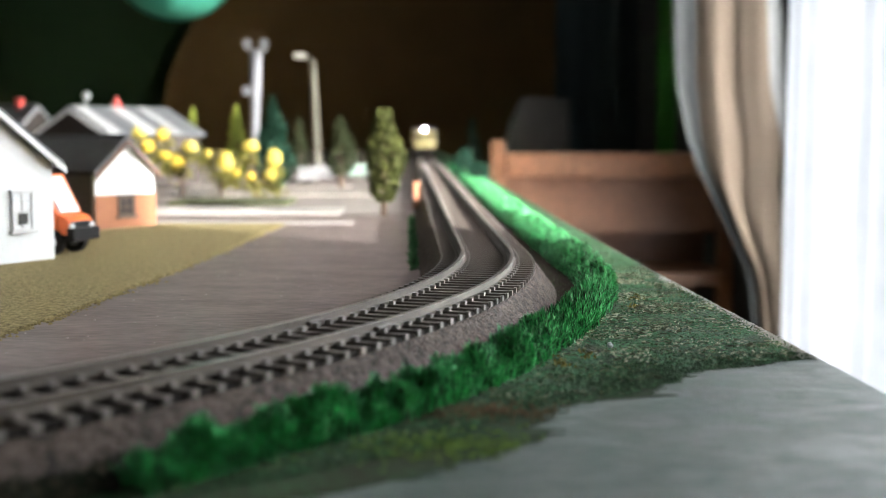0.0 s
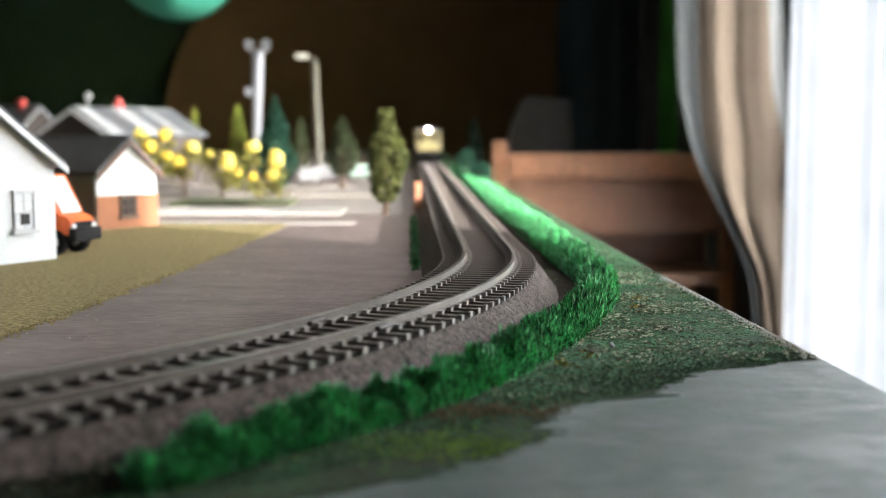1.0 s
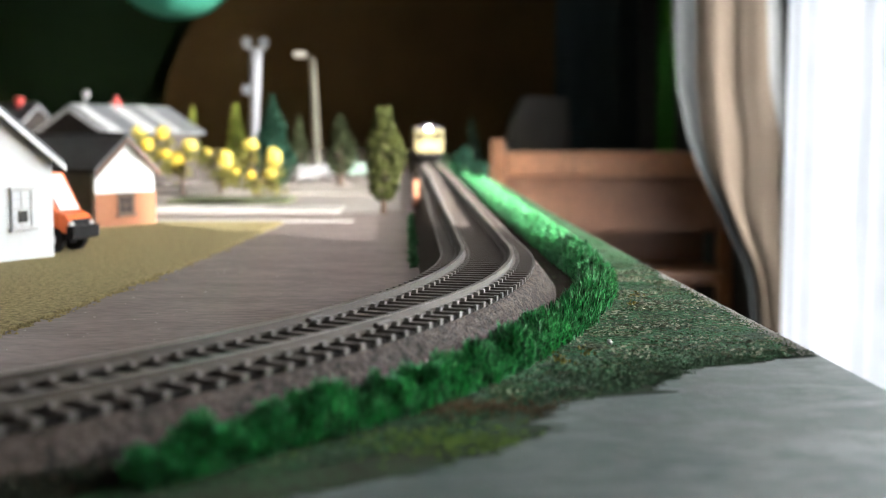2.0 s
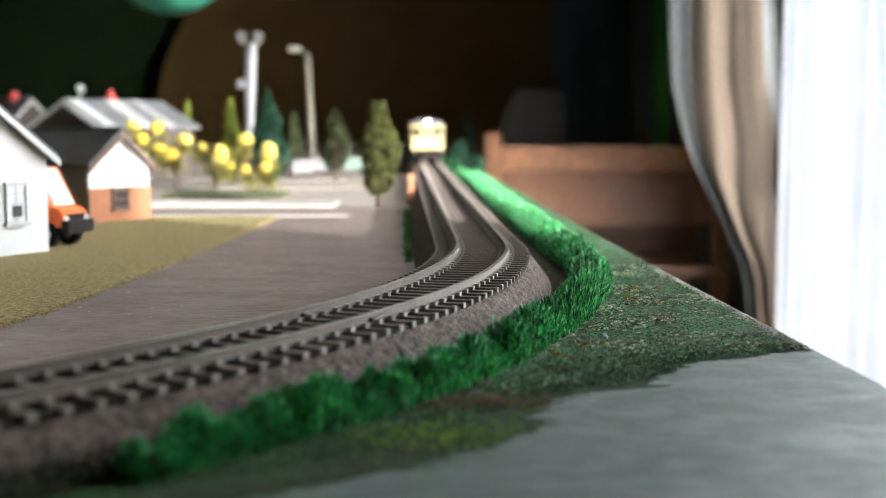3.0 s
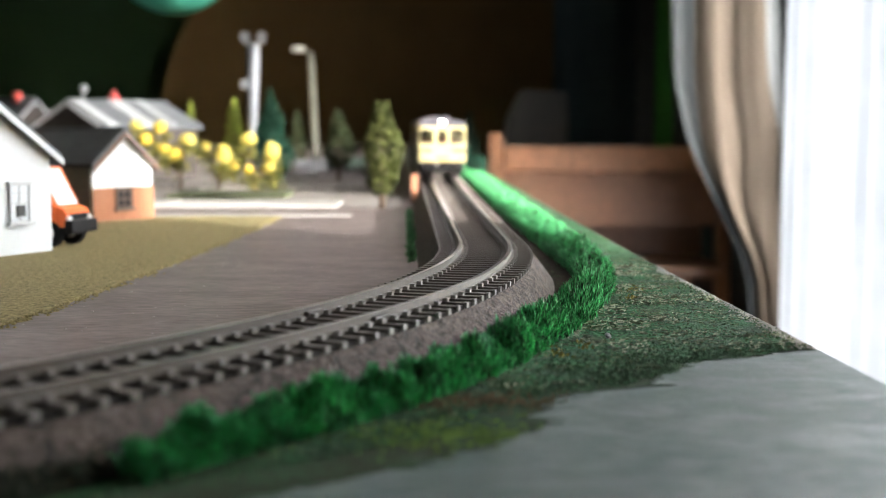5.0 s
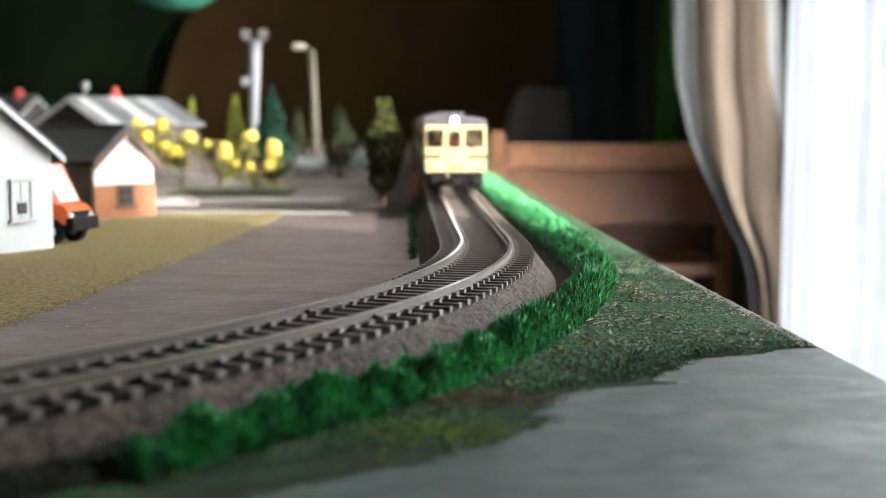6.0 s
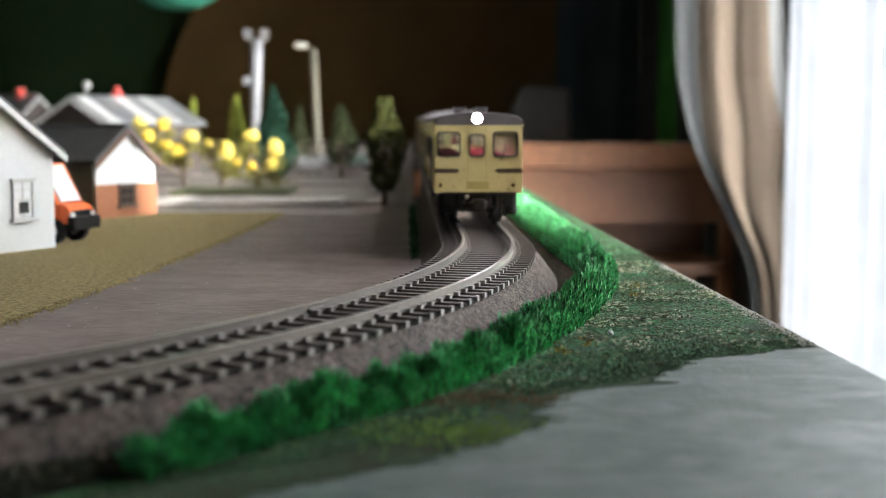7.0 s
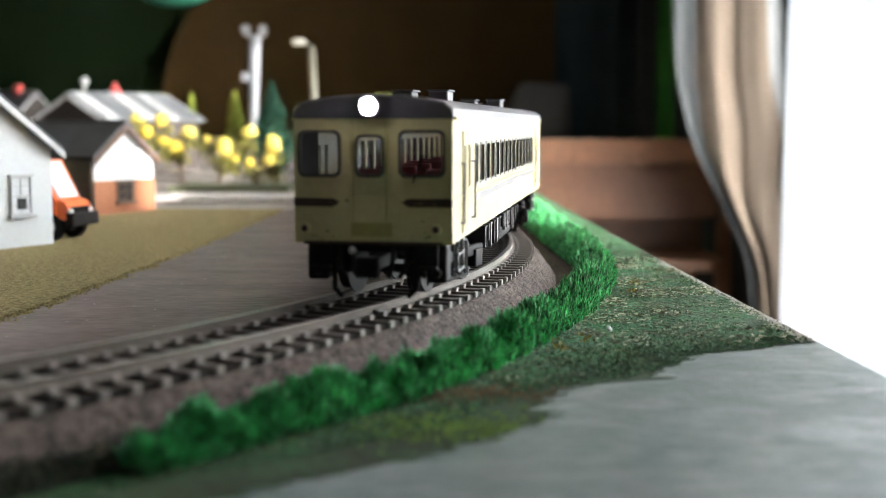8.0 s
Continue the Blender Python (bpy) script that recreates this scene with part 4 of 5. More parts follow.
# ---- static grass along the track ----
def strip_edges(s):
    inner = float(np.interp(s, [-0.262, -0.245, -0.20, -0.13, -0.09, -0.03, 0.15, 0.4], [0.0232, 0.0228, 0.0228, 0.0236, 0.0252, 0.0315, 0.0300, 0.0285]))
    outer = float(np.interp(s, [-0.262, -0.2487, -0.2307, -0.2027, -0.1768, -0.1344, -0.0781, -0.0254, 0.0311, 0.15, 0.51, 1.3], [0.0276, 0.0286, 0.0292, 0.0324, 0.0336, 0.0342, 0.0370, 0.0422, 0.0468, 0.0475, 0.0480, 0.0490]))
    return inner, outer


def strip_height(s):
    return float(np.interp(s, [-0.262, -0.25, -0.20, -0.10, 0.0, 0.3], [0.0072, 0.0076, 0.0076, 0.0074, 0.0078, 0.0078]))


FIBRE = 0.0022


def grass(name, s0, s1, count, inner_outer, tall, label, seed, width=0.00042, leaf=None):
    r = random.Random(seed)
    vs, fs = [], []
    for _ in range(count):
        s = r.uniform(s0, s1)
        i, o = inner_outer(s)
        off = i + (o - i) * r.random() + r.gauss(0, 0.0005)
        x, y, _h = line(s, off)
        # short frizzy fibres fill rounded tufts of uneven height
        mid = 1 - abs(2 * (off - i) / (o - i) - 1) ** 3 * 0.45
        clump = 0.70 + 0.78 * noise.noise((x * 170, y * 170, 1.7)) + 0.40 * noise.noise((x * 420, y * 420, 4.0)) + 0.2 * noise.noise((x * 1100, y * 1100, 8.0))
        top = (tall or strip_height(s)) * min(1.35, max(0.28, clump)) * mid
        z = slope_up(y) + max(0.0, top - FIBRE * 0.6) * r.random() ** 0.5
        h = min(FIBRE, (tall or FIBRE * 2) * 0.5) * r.uniform(0.6, 1.4)
        a, b, tilt = r.uniform(0, math.tau), r.uniform(0, math.tau), abs(r.gauss(0, 0.55))
        lx, ly, h = h * math.sin(tilt) * math.cos(b), h * math.sin(tilt) * math.sin(b), h * max(0.15, math.cos(tilt))
        wx, wy = width * math.cos(a), width * math.sin(a)
        k = len(vs)
        vs += [(x - wx, y - wy, z), (x + wx, y + wy, z), (x + wx * 0.8 + lx * 0.5, y + wy * 0.8 + ly * 0.5, z + h * 0.6), (x - wx * 0.8 + lx * 0.5, y - wy * 0.8 + ly * 0.5, z + h * 0.6), (x + lx, y + ly, z + h)]
        fs += [(k, k + 1, k + 2, k + 3), (k + 3, k + 2, k + 4)]
    me = bpy.data.meshes.new(name)
    me.from_pydata(vs, [], fs)
    me.materials.append(leaf or M_BLADE)
    return tagged(new(name, me), label, "grass", kind="stuff")


def grass_core(s0, s1, step):
    """An added lumpy core under the fibres, which stops light passing through the strip."""
    bm, last = bmesh.new(), None
    for k in range(int((s1 - s0) / step) + 1):
        c = s0 + k * step
        i, o = strip_edges(c)
        row = []
        for f in range(9):
            off = i + (o - i) * (0.06 + 0.88 * f / 8)
            x, y, _ = line(c, off)
            lump = 0.50 + 0.45 * noise.noise((x * 170, y * 170, 1.7)) + 0.2 * noise.noise((x * 420, y * 420, 4.0))
            z = 0.0 if f in (0, 8) or k == 0 else strip_height(c) * max(0.16, min(0.95, lump)) * (1 - abs(f / 4 - 1) ** 3 * 0.4)
            row.append(bm.verts.new((x, y, slope_up(y) + z)))
        if last:
            for f in range(8):
                bm.faces.new((last[f], last[f + 1], row[f + 1], row[f]))
        last = row
    bmesh.ops.recalc_face_normals(bm, faces=bm.faces[:])
    return bm


soil = along("soil_strip", [(0.0200, 0.0002), (0.0330, 0.0002), (0.0325, 0.0006), (0.0200, 0.0006)], -0.10, 0.55, 0.01, mat("dark_brown_soil", (0.040, 0.030, 0.020), 0.95, 0, 120, 900, 0.5, 0.8, 0.001, 0.1))
tagged(soil, "dark brown bare soil between track and grass", "soil", kind="structure")
near_strip = grass("grass_strip", -0.2582, 0.25, 300000, strip_edges, 0, "strip of vivid green static grass along the track", 5, 0.00020)
part("matted_base", grass_core(-0.2568, 0.25, 0.0012), mat("matted_green_fibre", (0.045, 0.24, 0.090), 0.8, 0, 300, 1800, 0.5, 1.0, 0.0015, 0.2), near_strip, "green core added under the fibres to block light")
grass("grass_strip", 0.25, 1.22, 60000, strip_edges, 0, "strip of vivid green static grass along the straight", 6, 0.0005)
grass("hedge", 0.03, 0.30, 1600, lambda s: (-0.0260, -0.0240), 0.0042, "thin dark green hedge along the inner side of the track", 7, 0.0005, mat("dark_hedge_fibre", (0.10, 0.28, 0.12), 0.8, 0, 150, 900, 0.5, 0.0, spec=0.2, island=0.4))


# ---- the railcar ----
M_CREAM = mat("cream_yellow_car_paint", (0.62, 0.54, 0.275), 0.24, 0, 90, 700, 0.10, 0.05, spec=1.0)
M_CARROOF = mat("dark_grey_car_roof", (0.105, 0.098, 0.112), 0.34, 0, 40, 700, 0.15, 0.15)
M_STRIPE = mat("dark_brown_stripe", (0.050, 0.026, 0.014), 0.5, 0, 40, 600, 0.2, 0.05)
M_BELT = mat("grey_brown_belt_line", (0.15, 0.14, 0.128), 0.3, 0, 40, 600, 0.2, 0.05)
M_GASKET = mat("dark_olive_gasket", (0.058, 0.052, 0.036), 0.5, 0, 60, 600, 0.2, 0.05)
M_SEAT = mat("red_seat_plush", (0.22, 0.014, 0.022), 0.8, 0, 60, 600, 0.2, 0.2)
M_CARFLOOR = mat("grey_car_lining", (0.22, 0.20, 0.19), 0.7, 0, 60, 600, 0.1, 0.1)
M_METAL = mat("blackened_wheel_steel", (0.014, 0.013, 0.013), 0.6, 0.1, 60, 600, 0.2, 0.05)
M_BRIGHT = mat("bare_metal_fitting", (0.55, 0.54, 0.52), 0.35, 0.8, 60, 600, 0.1, 0.05)
M_REDLENS = mat("dark_red_lamp_lens", (0.05, 0.008, 0.006), 0.25, 0, 60, 600, 0.1, 0.0)
M_CABDARK = mat("matt_dark_cab_lining", (0.03, 0.027, 0.025), 1.0, 0, 60, 600, 0.2, 0.0, spec=0.0)
M_PANEL = mat("dull_ochre_panel", (0.40, 0.33, 0.115), 0.5, 0, 40, 600, 0.1, 0.05)
M_GRIME = mat("brown_grime", (0.24, 0.18, 0.07), 0.7, 0, 200, 900, 0.4, 0.1)
M_FITTING = mat("dull_steel_fitting", (0.16, 0.16, 0.16), 0.35, 0.6, 200, 900, 0.3, 0.1)
M_LAMP = lit("white_headlight_lens", (1.0, 0.93, 1.0), 120.0)
M_CARGLASS = glassy("tinted_car_window", (0.78, 0.80, 0.86), 1.5)
CAR_L, PIVOT, HALF = 0.225, 0.150, 0.0165
FRONT = -CAR_L / 2
SILL, EAVE = 0.0137, 0.0392


def holed(bm, length, z0, z1, holes, thick, m):
    """A wall in the plane x-z with rectangular openings (x0, x1, z0, z1) right through it."""
    xs = sorted({-length / 2, length / 2, *(v for h in holes for v in h[:2])})
    zs = sorted({z0, z1, *(v for h in holes for v in h[2:])})
    solid = lambda i, j: 0 <= i < len(xs) - 1 and 0 <= j < len(zs) - 1 and not any(h[0] <= xs[i] and xs[i + 1] <= h[1] and h[2] <= zs[j] and zs[j + 1] <= h[3] for h in holes)
    pts = {}

    def v(i, j, k):
        if (i, j, k) not in pts:
            pts[i, j, k] = bm.verts.new(m @ Vector((xs[i], k * thick, zs[j])))
        return pts[i, j, k]
    for i in range(len(xs) - 1):
        for j in range(len(zs) - 1):
            if not solid(i, j):
                continue
            bm.faces.new((v(i, j, 0), v(i + 1, j, 0), v(i + 1, j + 1, 0), v(i, j + 1, 0)))
            bm.faces.new((v(i, j, 1), v(i, j + 1, 1), v(i + 1, j + 1, 1), v(i + 1, j, 1)))
            for (di, dj), (a, b) in (((-1, 0), ((i, j), (i, j + 1))), ((1, 0), ((i + 1, j + 1), (i + 1, j))), ((0, -1), ((i + 1, j), (i, j))), ((0, 1), ((i, j + 1), (i + 1, j + 1)))):
                if not solid(i + di, j + dj):
                    bm.faces.new((v(*a, 0), v(*b, 0), v(*b, 1), v(*a, 1)))
    return bm


def ring(bm, x0, x1, z0, z1, width, radius, depth, m, n=5):
    """A flat frame with rounded corners, inside edge set in by width."""
    def loop(x0, x1, z0, z1, r):
        out = []
        for cx, cz, a0 in ((x1 - r, z1 - r, 0), (x0 + r, z1 - r, 90), (x0 + r, z0 + r, 180), (x1 - r, z0 + r, 270)):
            out += [(cx + r * math.cos(radians(a0 + 90 * i / n)), cz + r * math.sin(radians(a0 + 90 * i / n))) for i in range(n + 1)]
        return out
    o, q = loop(x0, x1, z0, z1, radius), loop(x0 + width, x1 - width, z0 + width, z1 - width, max(radius - width * 0.5, 0.0003))
    rings = [[bm.verts.new(m @ Vector((x, y, z))) for x, z in pts] for pts, y in ((o, 0), (o, -depth), (q, -depth), (q, depth * 1.5))]
    for a, b in zip(rings, rings[1:]):
        for i in range(len(a)):
            bm.faces.new((a[i], b[i], b[(i + 1) % len(a)], a[(i + 1) % len(a)]))
    return bm


car = thing("railcar", pose(0, 0, 0), "cream-yellow model railcar with a dark roof and lit headlight", "railcar")
END_WIN = [(-0.0153, -0.0070, 0.0276, 0.0365), (-0.0033, 0.0021, 0.0276, 0.0356), (0.0057, 0.0147, 0.0276, 0.0365)]
SIDE_WIN = [(-CAR_L / 2 + 0.0435 + i * 0.0108, -CAR_L / 2 + 0.0435 + i * 0.0108 + 0.0078, 0.0242, 0.0338) for i in range(14)]
SIDE_WIN = [(-CAR_L / 2 + 0.0345, -CAR_L / 2 + 0.0395, 0.0242, 0.0338)] + SIDE_WIN
DOORS = [(c * (CAR_L / 2 - 0.019) + 0.001 + a + 0.0014, c * (CAR_L / 2 - 0.019) + 0.001 + a + 0.0045, 0.0245, 0.0335) for c in (-1, 1) for a in (-0.0062, 0.0003)]
TO_END = {-1: Matrix.Translation((0, FRONT, 0)), 1: Matrix.Translation((0, -FRONT, 0)) @ Matrix.Rotation(math.pi, 4, "Z")}
TO_SIDE = {1: Matrix.Translation((HALF, 0, 0)) @ Matrix.Rotation(math.pi / 2, 4, "Z"), -1: Matrix.Translation((-HALF, 0, 0)) @ Matrix.Rotation(-math.pi / 2, 4, "Z")}
flip = lambda w: [(-b, -a, c, d) for a, b, c, d in w]
for e, m in TO_END.items():
    end = part("end_wall", holed(bmesh.new(), 2 * HALF, SILL, EAVE + 0.001, END_WIN, 0.0008, m), M_CREAM, car)
    for w in END_WIN:
        part("window_gasket", ring(bmesh.new(), w[0] - 0.0004, w[1] + 0.0004, w[2] - 0.0004, w[3] + 0.0004, 0.0006, 0.0016, 0.0003, m), M_GASKET, end)
        g = part("pane", box(bmesh.new(), w[0], w[1], 0.0004, 0.0006, w[2], w[3], m=m), M_CARGLASS, end)
        g.visible_shadow = False
    for x0, x1, x2 in ((-0.0165, -0.0083, -0.0070), (0.0165, 0.0073, 0.0060)):
        bm = bmesh.new()
        a = [bm.verts.new(m @ Vector(p)) for y in (-0.00015, 0.0) for p in ((x0, y, 0.0212), (x1, y, 0.0212), (x2, y, 0.0222), (x1, y, 0.0229), (x0, y, 0.0230))]
        for i in range(5):
            bm.faces.new((a[i], a[(i + 1) % 5], a[(i + 1) % 5 + 5], a[i + 5]))
        bm.faces.new(a[:5])
        bmesh.ops.recalc_face_normals(bm, faces=bm.faces[:])
        part("brow_stripe", bm, M_STRIPE, end, "dark brown whisker stripe")
    for x in (-0.0143, 0.0131):
        bm = bmesh.new()
        tube(bm, m @ Vector((x, 0.0004, 0.0167)), m @ Vector((x, -0.0006, 0.0167)), 0.00125, 0.0011, 14)
        rim = part("tail_lamp", bm, M_CREAM, end)
        part("lens", tube(bmesh.new(), m @ Vector((x, -0.0004, 0.0167)), m @ Vector((x, -0.0008, 0.0167)), 0.0008, 0.0007, 12), M_REDLENS, end, "dark red unlit lens")
        bm = bmesh.new()
        tube(bm, m @ Vector((x - 0.0017, -0.0006, 0.0197)), m @ Vector((x + 0.0017, -0.0006, 0.0197)), 0.00018, n=6)
        for q in (-0.0017, 0.0017):
            tube(bm, m @ Vector((x + q, 0.0, 0.0197)), m @ Vector((x + q, -0.0007, 0.0197)), 0.00018, n=6)
        part("grab_handle", bm, M_CREAM, end)
    part("lower_panel", box(bmesh.new(), -0.0045, 0.0040, -0.0004, 0.0, 0.0152, 0.0180, m=m), M_PANEL, end, "dull inset panel")
    part("step_plate", box(bmesh.new(), -0.0145, 0.0145, -0.0004, 0.0, SILL - 0.0003, SILL + 0.0004, m=m), M_STRIPE, end)
    for x in (-0.0040, 0.0028):
        part("door_seam", box(bmesh.new(), x - 0.0001, x + 0.0001, -0.00025, 0.0, SILL + 0.001, 0.0385, m=m), M_PANEL, end)
    worn = bmesh.new()
    r = random.Random(77)
    for cx, cz, sx, sz, count in ((-0.0085, 0.0221, 0.0018, 0.0004, 5), (0.0088, 0.0222, 0.0020, 0.0004, 6), (-0.0120, 0.0160, 0.0016, 0.0010, 5), (0.0100, 0.0160, 0.0024, 0.0010, 6), (0.0, 0.0152, 0.0080, 0.0006, 8)):
        for _ in range(count):
            x, z, q = r.gauss(cx, sx), r.gauss(cz, sz), r.uniform(0.00012, 0.00042)
            fan = [worn.verts.new(m @ Vector((x + q * 1.6 * math.cos(a * 1.05) * r.uniform(0.5, 1), -0.00024, max(SILL + 0.0006, z + q * 0.8 * math.sin(a * 1.05) * r.uniform(0.5, 1))))) for a in range(6)]
            back = [worn.verts.new(v.co + m.to_3x3() @ Vector((0, 0.00022, 0))) for v in fan]
            worn.faces.new(fan)
            for a in range(6):
                worn.faces.new((fan[a], back[a], back[(a + 1) % 6], fan[(a + 1) % 6]))
    part("grime", worn, M_GRIME, end, "brown grime and chipped paint")
    part("wiper", tube(bmesh.new(), m @ Vector((0.0085, -0.0006, 0.0262)), m @ Vector((0.0105, -0.0006, 0.0318)), 0.0002, n=6), M_DARK, end)
for k, m in TO_SIDE.items():
    w = SIDE_WIN if k == 1 else flip(SIDE_WIN)
    side = part("side_wall", holed(bmesh.new(), CAR_L - 0.0016, SILL, EAVE + 0.001, w + (DOORS if k == 1 else flip(DOORS)), 0.0008, m), M_CREAM, car)
    for q in w:
        part("window_gasket", ring(bmesh.new(), q[0] - 0.0002, q[1] + 0.0002, q[2] - 0.0002, q[3] + 0.0002, 0.0007, 0.0010, 0.0002, m, 3), M_GASKET, side)
        g = part("pane", box(bmesh.new(), q[0], q[1], 0.0004, 0.0006, q[2], q[3], m=m), M_CARGLASS, side)
        g.visible_shadow = False
    part("belt_stripe", box(bmesh.new(), -CAR_L / 2 + 0.035, CAR_L / 2 - 0.026, -0.00015, 0.0, 0.0205, 0.0221, m=m), M_BELT, side, "thin grey-brown belt line")
    part("window_sill_rail", box(bmesh.new(), -CAR_L / 2 + 0.001, CAR_L / 2 - 0.001, -0.0003, 0.0, 0.0226, 0.0231, m=m), M_CREAM, side)
    part("rain_gutter", box(bmesh.new(), -CAR_L / 2 + 0.001, CAR_L / 2 - 0.001, -0.0006, 0.0, EAVE - 0.0004, EAVE + 0.0004, m=m), M_CREAM, side)
    for c in (-1, 1):
        x = c * (CAR_L / 2 - 0.019) * (1 if k == 1 else -1) + (0.001 if k == 1 else -0.001)
        for a in (-0.0062, 0.0003):
            leaf = part("door_leaf", holed(bmesh.new(), 0.0059, SILL + 0.001, 0.0365, [(-0.00155, 0.00155, 0.0245, 0.0335)], 0.0003, m @ Matrix.Translation((x + a + 0.00295, -0.0003, 0))), M_CREAM, side)
            part("door_pane", box(bmesh.new(), x + a + 0.0014, x + a + 0.0045, 0.0002, 0.0004, 0.0245, 0.0335, m=m), M_CARGLASS, leaf).visible_shadow = False
        for a in (-0.0085, 0.0086):
            bm = bmesh.new()
            tube(bm, m @ Vector((x + a, -0.0009, 0.0170)), m @ Vector((x + a, -0.0009, 0.0300)), 0.00022, n=6)
            for z in (0.0172, 0.0298):
                tube(bm, m @ Vector((x + a, 0.0, z)), m @ Vector((x + a, -0.0009, z)), 0.00022, n=6)
            part("handrail", bm, M_BELT, side)
# roof: a flat arch, drawn in at its rim
prof = [(HALF + 0.0002, EAVE), (HALF, EAVE + 0.0021), (0.0147, EAVE + 0.0034), (0.0100, EAVE + 0.0043), (0.005, EAVE + 0.0048), (0.0, EAVE + 0.0049)]
prof = prof + [(-x, z) for x, z in prof[-2::-1]]
bm = bmesh.new()
prism(bm, prof, FRONT - 0.0002, -FRONT + 0.0002)
bmesh.ops.bevel(bm, geom=[e for e in bm.edges if abs(e.verts[0].co.y - e.verts[1].co.y) < 1e-6 and e.verts[0].co.z > EAVE + 0.0001 and e.verts[1].co.z > EAVE + 0.0001], offset=0.0006, segments=2, affect="EDGES", profile=0.5)
roof = part("roof", bm, M_CARROOF, car, "dark grey arched roof")
for y in (0.060, 0.178):
    for x in (-0.0045, 0.0045):
        vent = part("roof_vent", boxed(x - 0.0024, x + 0.0024, FRONT + y - 0.0045, FRONT + y + 0.0045, EAVE + 0.0040, EAVE + 0.0070, 0.0004), M_CARROOF, roof)
        part("vent_cap", boxed(x - 0.0028, x + 0.0028, FRONT + y - 0.0050, FRONT + y + 0.0050, EAVE + 0.0070, EAVE + 0.0074), M_CARROOF, roof)
for e, m in TO_END.items():
    case = part("headlight_case", tube(bmesh.new(), m @ Vector((-0.0006, 0.003, 0.0417)), m @ Vector((-0.0006, -0.0012, 0.0417)), 0.0021, 0.00215, 18), M_CARROOF, roof)
    if e == -1:
        part("headlight_lens", tube(bmesh.new(), m @ Vector((-0.0006, -0.0010, 0.0417)), m @ Vector((-0.0006, -0.0015, 0.0417)), 0.0018, 0.0015, 18), M_LAMP, roof, "lit white headlight lens")
part("car_floor", boxed(-HALF + 0.001, HALF - 0.001, FRONT + 0.001, -FRONT - 0.001, SILL + 0.0002, SILL + 0.0015), M_CARFLOOR, car)
for y in range(7):
    for x in (-0.0142, 0.0032):
        bm = boxed(x, x + 0.011, FRONT + 0.045 + y * 0.022, FRONT + 0.0475 + y * 0.022, SILL + 0.0015, SILL + 0.0136, 0.0006)
        box(bm, x, x + 0.011, FRONT + 0.0395 + y * 0.022, FRONT + 0.053 + y * 0.022, SILL + 0.0015, SILL + 0.0062, 0.0006)
        part("seat", bm, M_SEAT, car, "red plush bench seat")
for x in (-HALF + 0.0009, HALF - 0.0013):
    part("cab_lining", boxed(x, x + 0.0004, FRONT + 0.001, FRONT + 0.0145, SILL + 0.002, EAVE), M_CABDARK, car, "dark cab lining")
part("cab_desk", boxed(-0.0140, -0.0045, FRONT + 0.002, FRONT + 0.007, SILL + 0.0015, 0.0262, 0.0005), M_CARFLOOR, car)
# underframe
part("underframe", boxed(-0.0125, 0.0125, FRONT + 0.002, -FRONT - 0.002, 0.0118, 0.0136), M_DARK, car, "black underframe")
for x0, x1, y0, y1, z0 in ((-0.0140, -0.0055, -0.030, 0.012, 0.0045), (0.0050, 0.0140, -0.034, -0.008, 0.0050), (0.0050, 0.0140, 0.000, 0.026, 0.0042), (-0.0140, -0.0070, 0.020, 0.034, 0.0052)):
    part("equipment_box", boxed(x0, x1, y0, y1, z0, 0.0119, 0.0006), M_DARK, car)
gear = random.Random(8)
for k in (-1, 1):
    part("brake_pipe", tube(bmesh.new(), (k * 0.0143, -0.046, 0.0112), (k * 0.0143, 0.046, 0.0112), 0.00035, n=6), M_METAL, car)
    y = -0.046
    while y < 0.044:
        w, z = gear.uniform(0.0006, 0.0030), gear.uniform(0.0048, 0.0090)
        d = gear.uniform(0.0006, 0.0016)
        part("bracket", boxed(k * 0.0146 - d, k * 0.0146 + 0.0004, y, y + w, z, 0.0119, 0.0002), gear.choice((M_FITTING, M_DARK, M_DARK)), car)
        y += w + gear.uniform(0.0015, 0.0065)
    # boarding steps below the doors
    for c in (-1, 1):
        y = c * (CAR_L / 2 - 0.019)
        bm = bmesh.new()
        for q in (-0.0042, 0.0042):
            box(bm, k * 0.0152 - 0.0003, k * 0.0152 + 0.0003, y + q - 0.0004, y + q + 0.0004, 0.0062, 0.0137)
        for z in (0.0062, 0.0098):
            box(bm, k * 0.0152 - 0.0008, k * 0.0152 + 0.0005, y - 0.0046, y + 0.0046, z, z + 0.0005)
        part("boarding_step", bm, M_FITTING, car, "dull steel boarding step")
part("air_tank", tube(bmesh.new(), (0.011, 0.030, 0.0085), (0.011, 0.044, 0.0085), 0.0028, n=14), M_BELT, car, "grey cylindrical air tank")
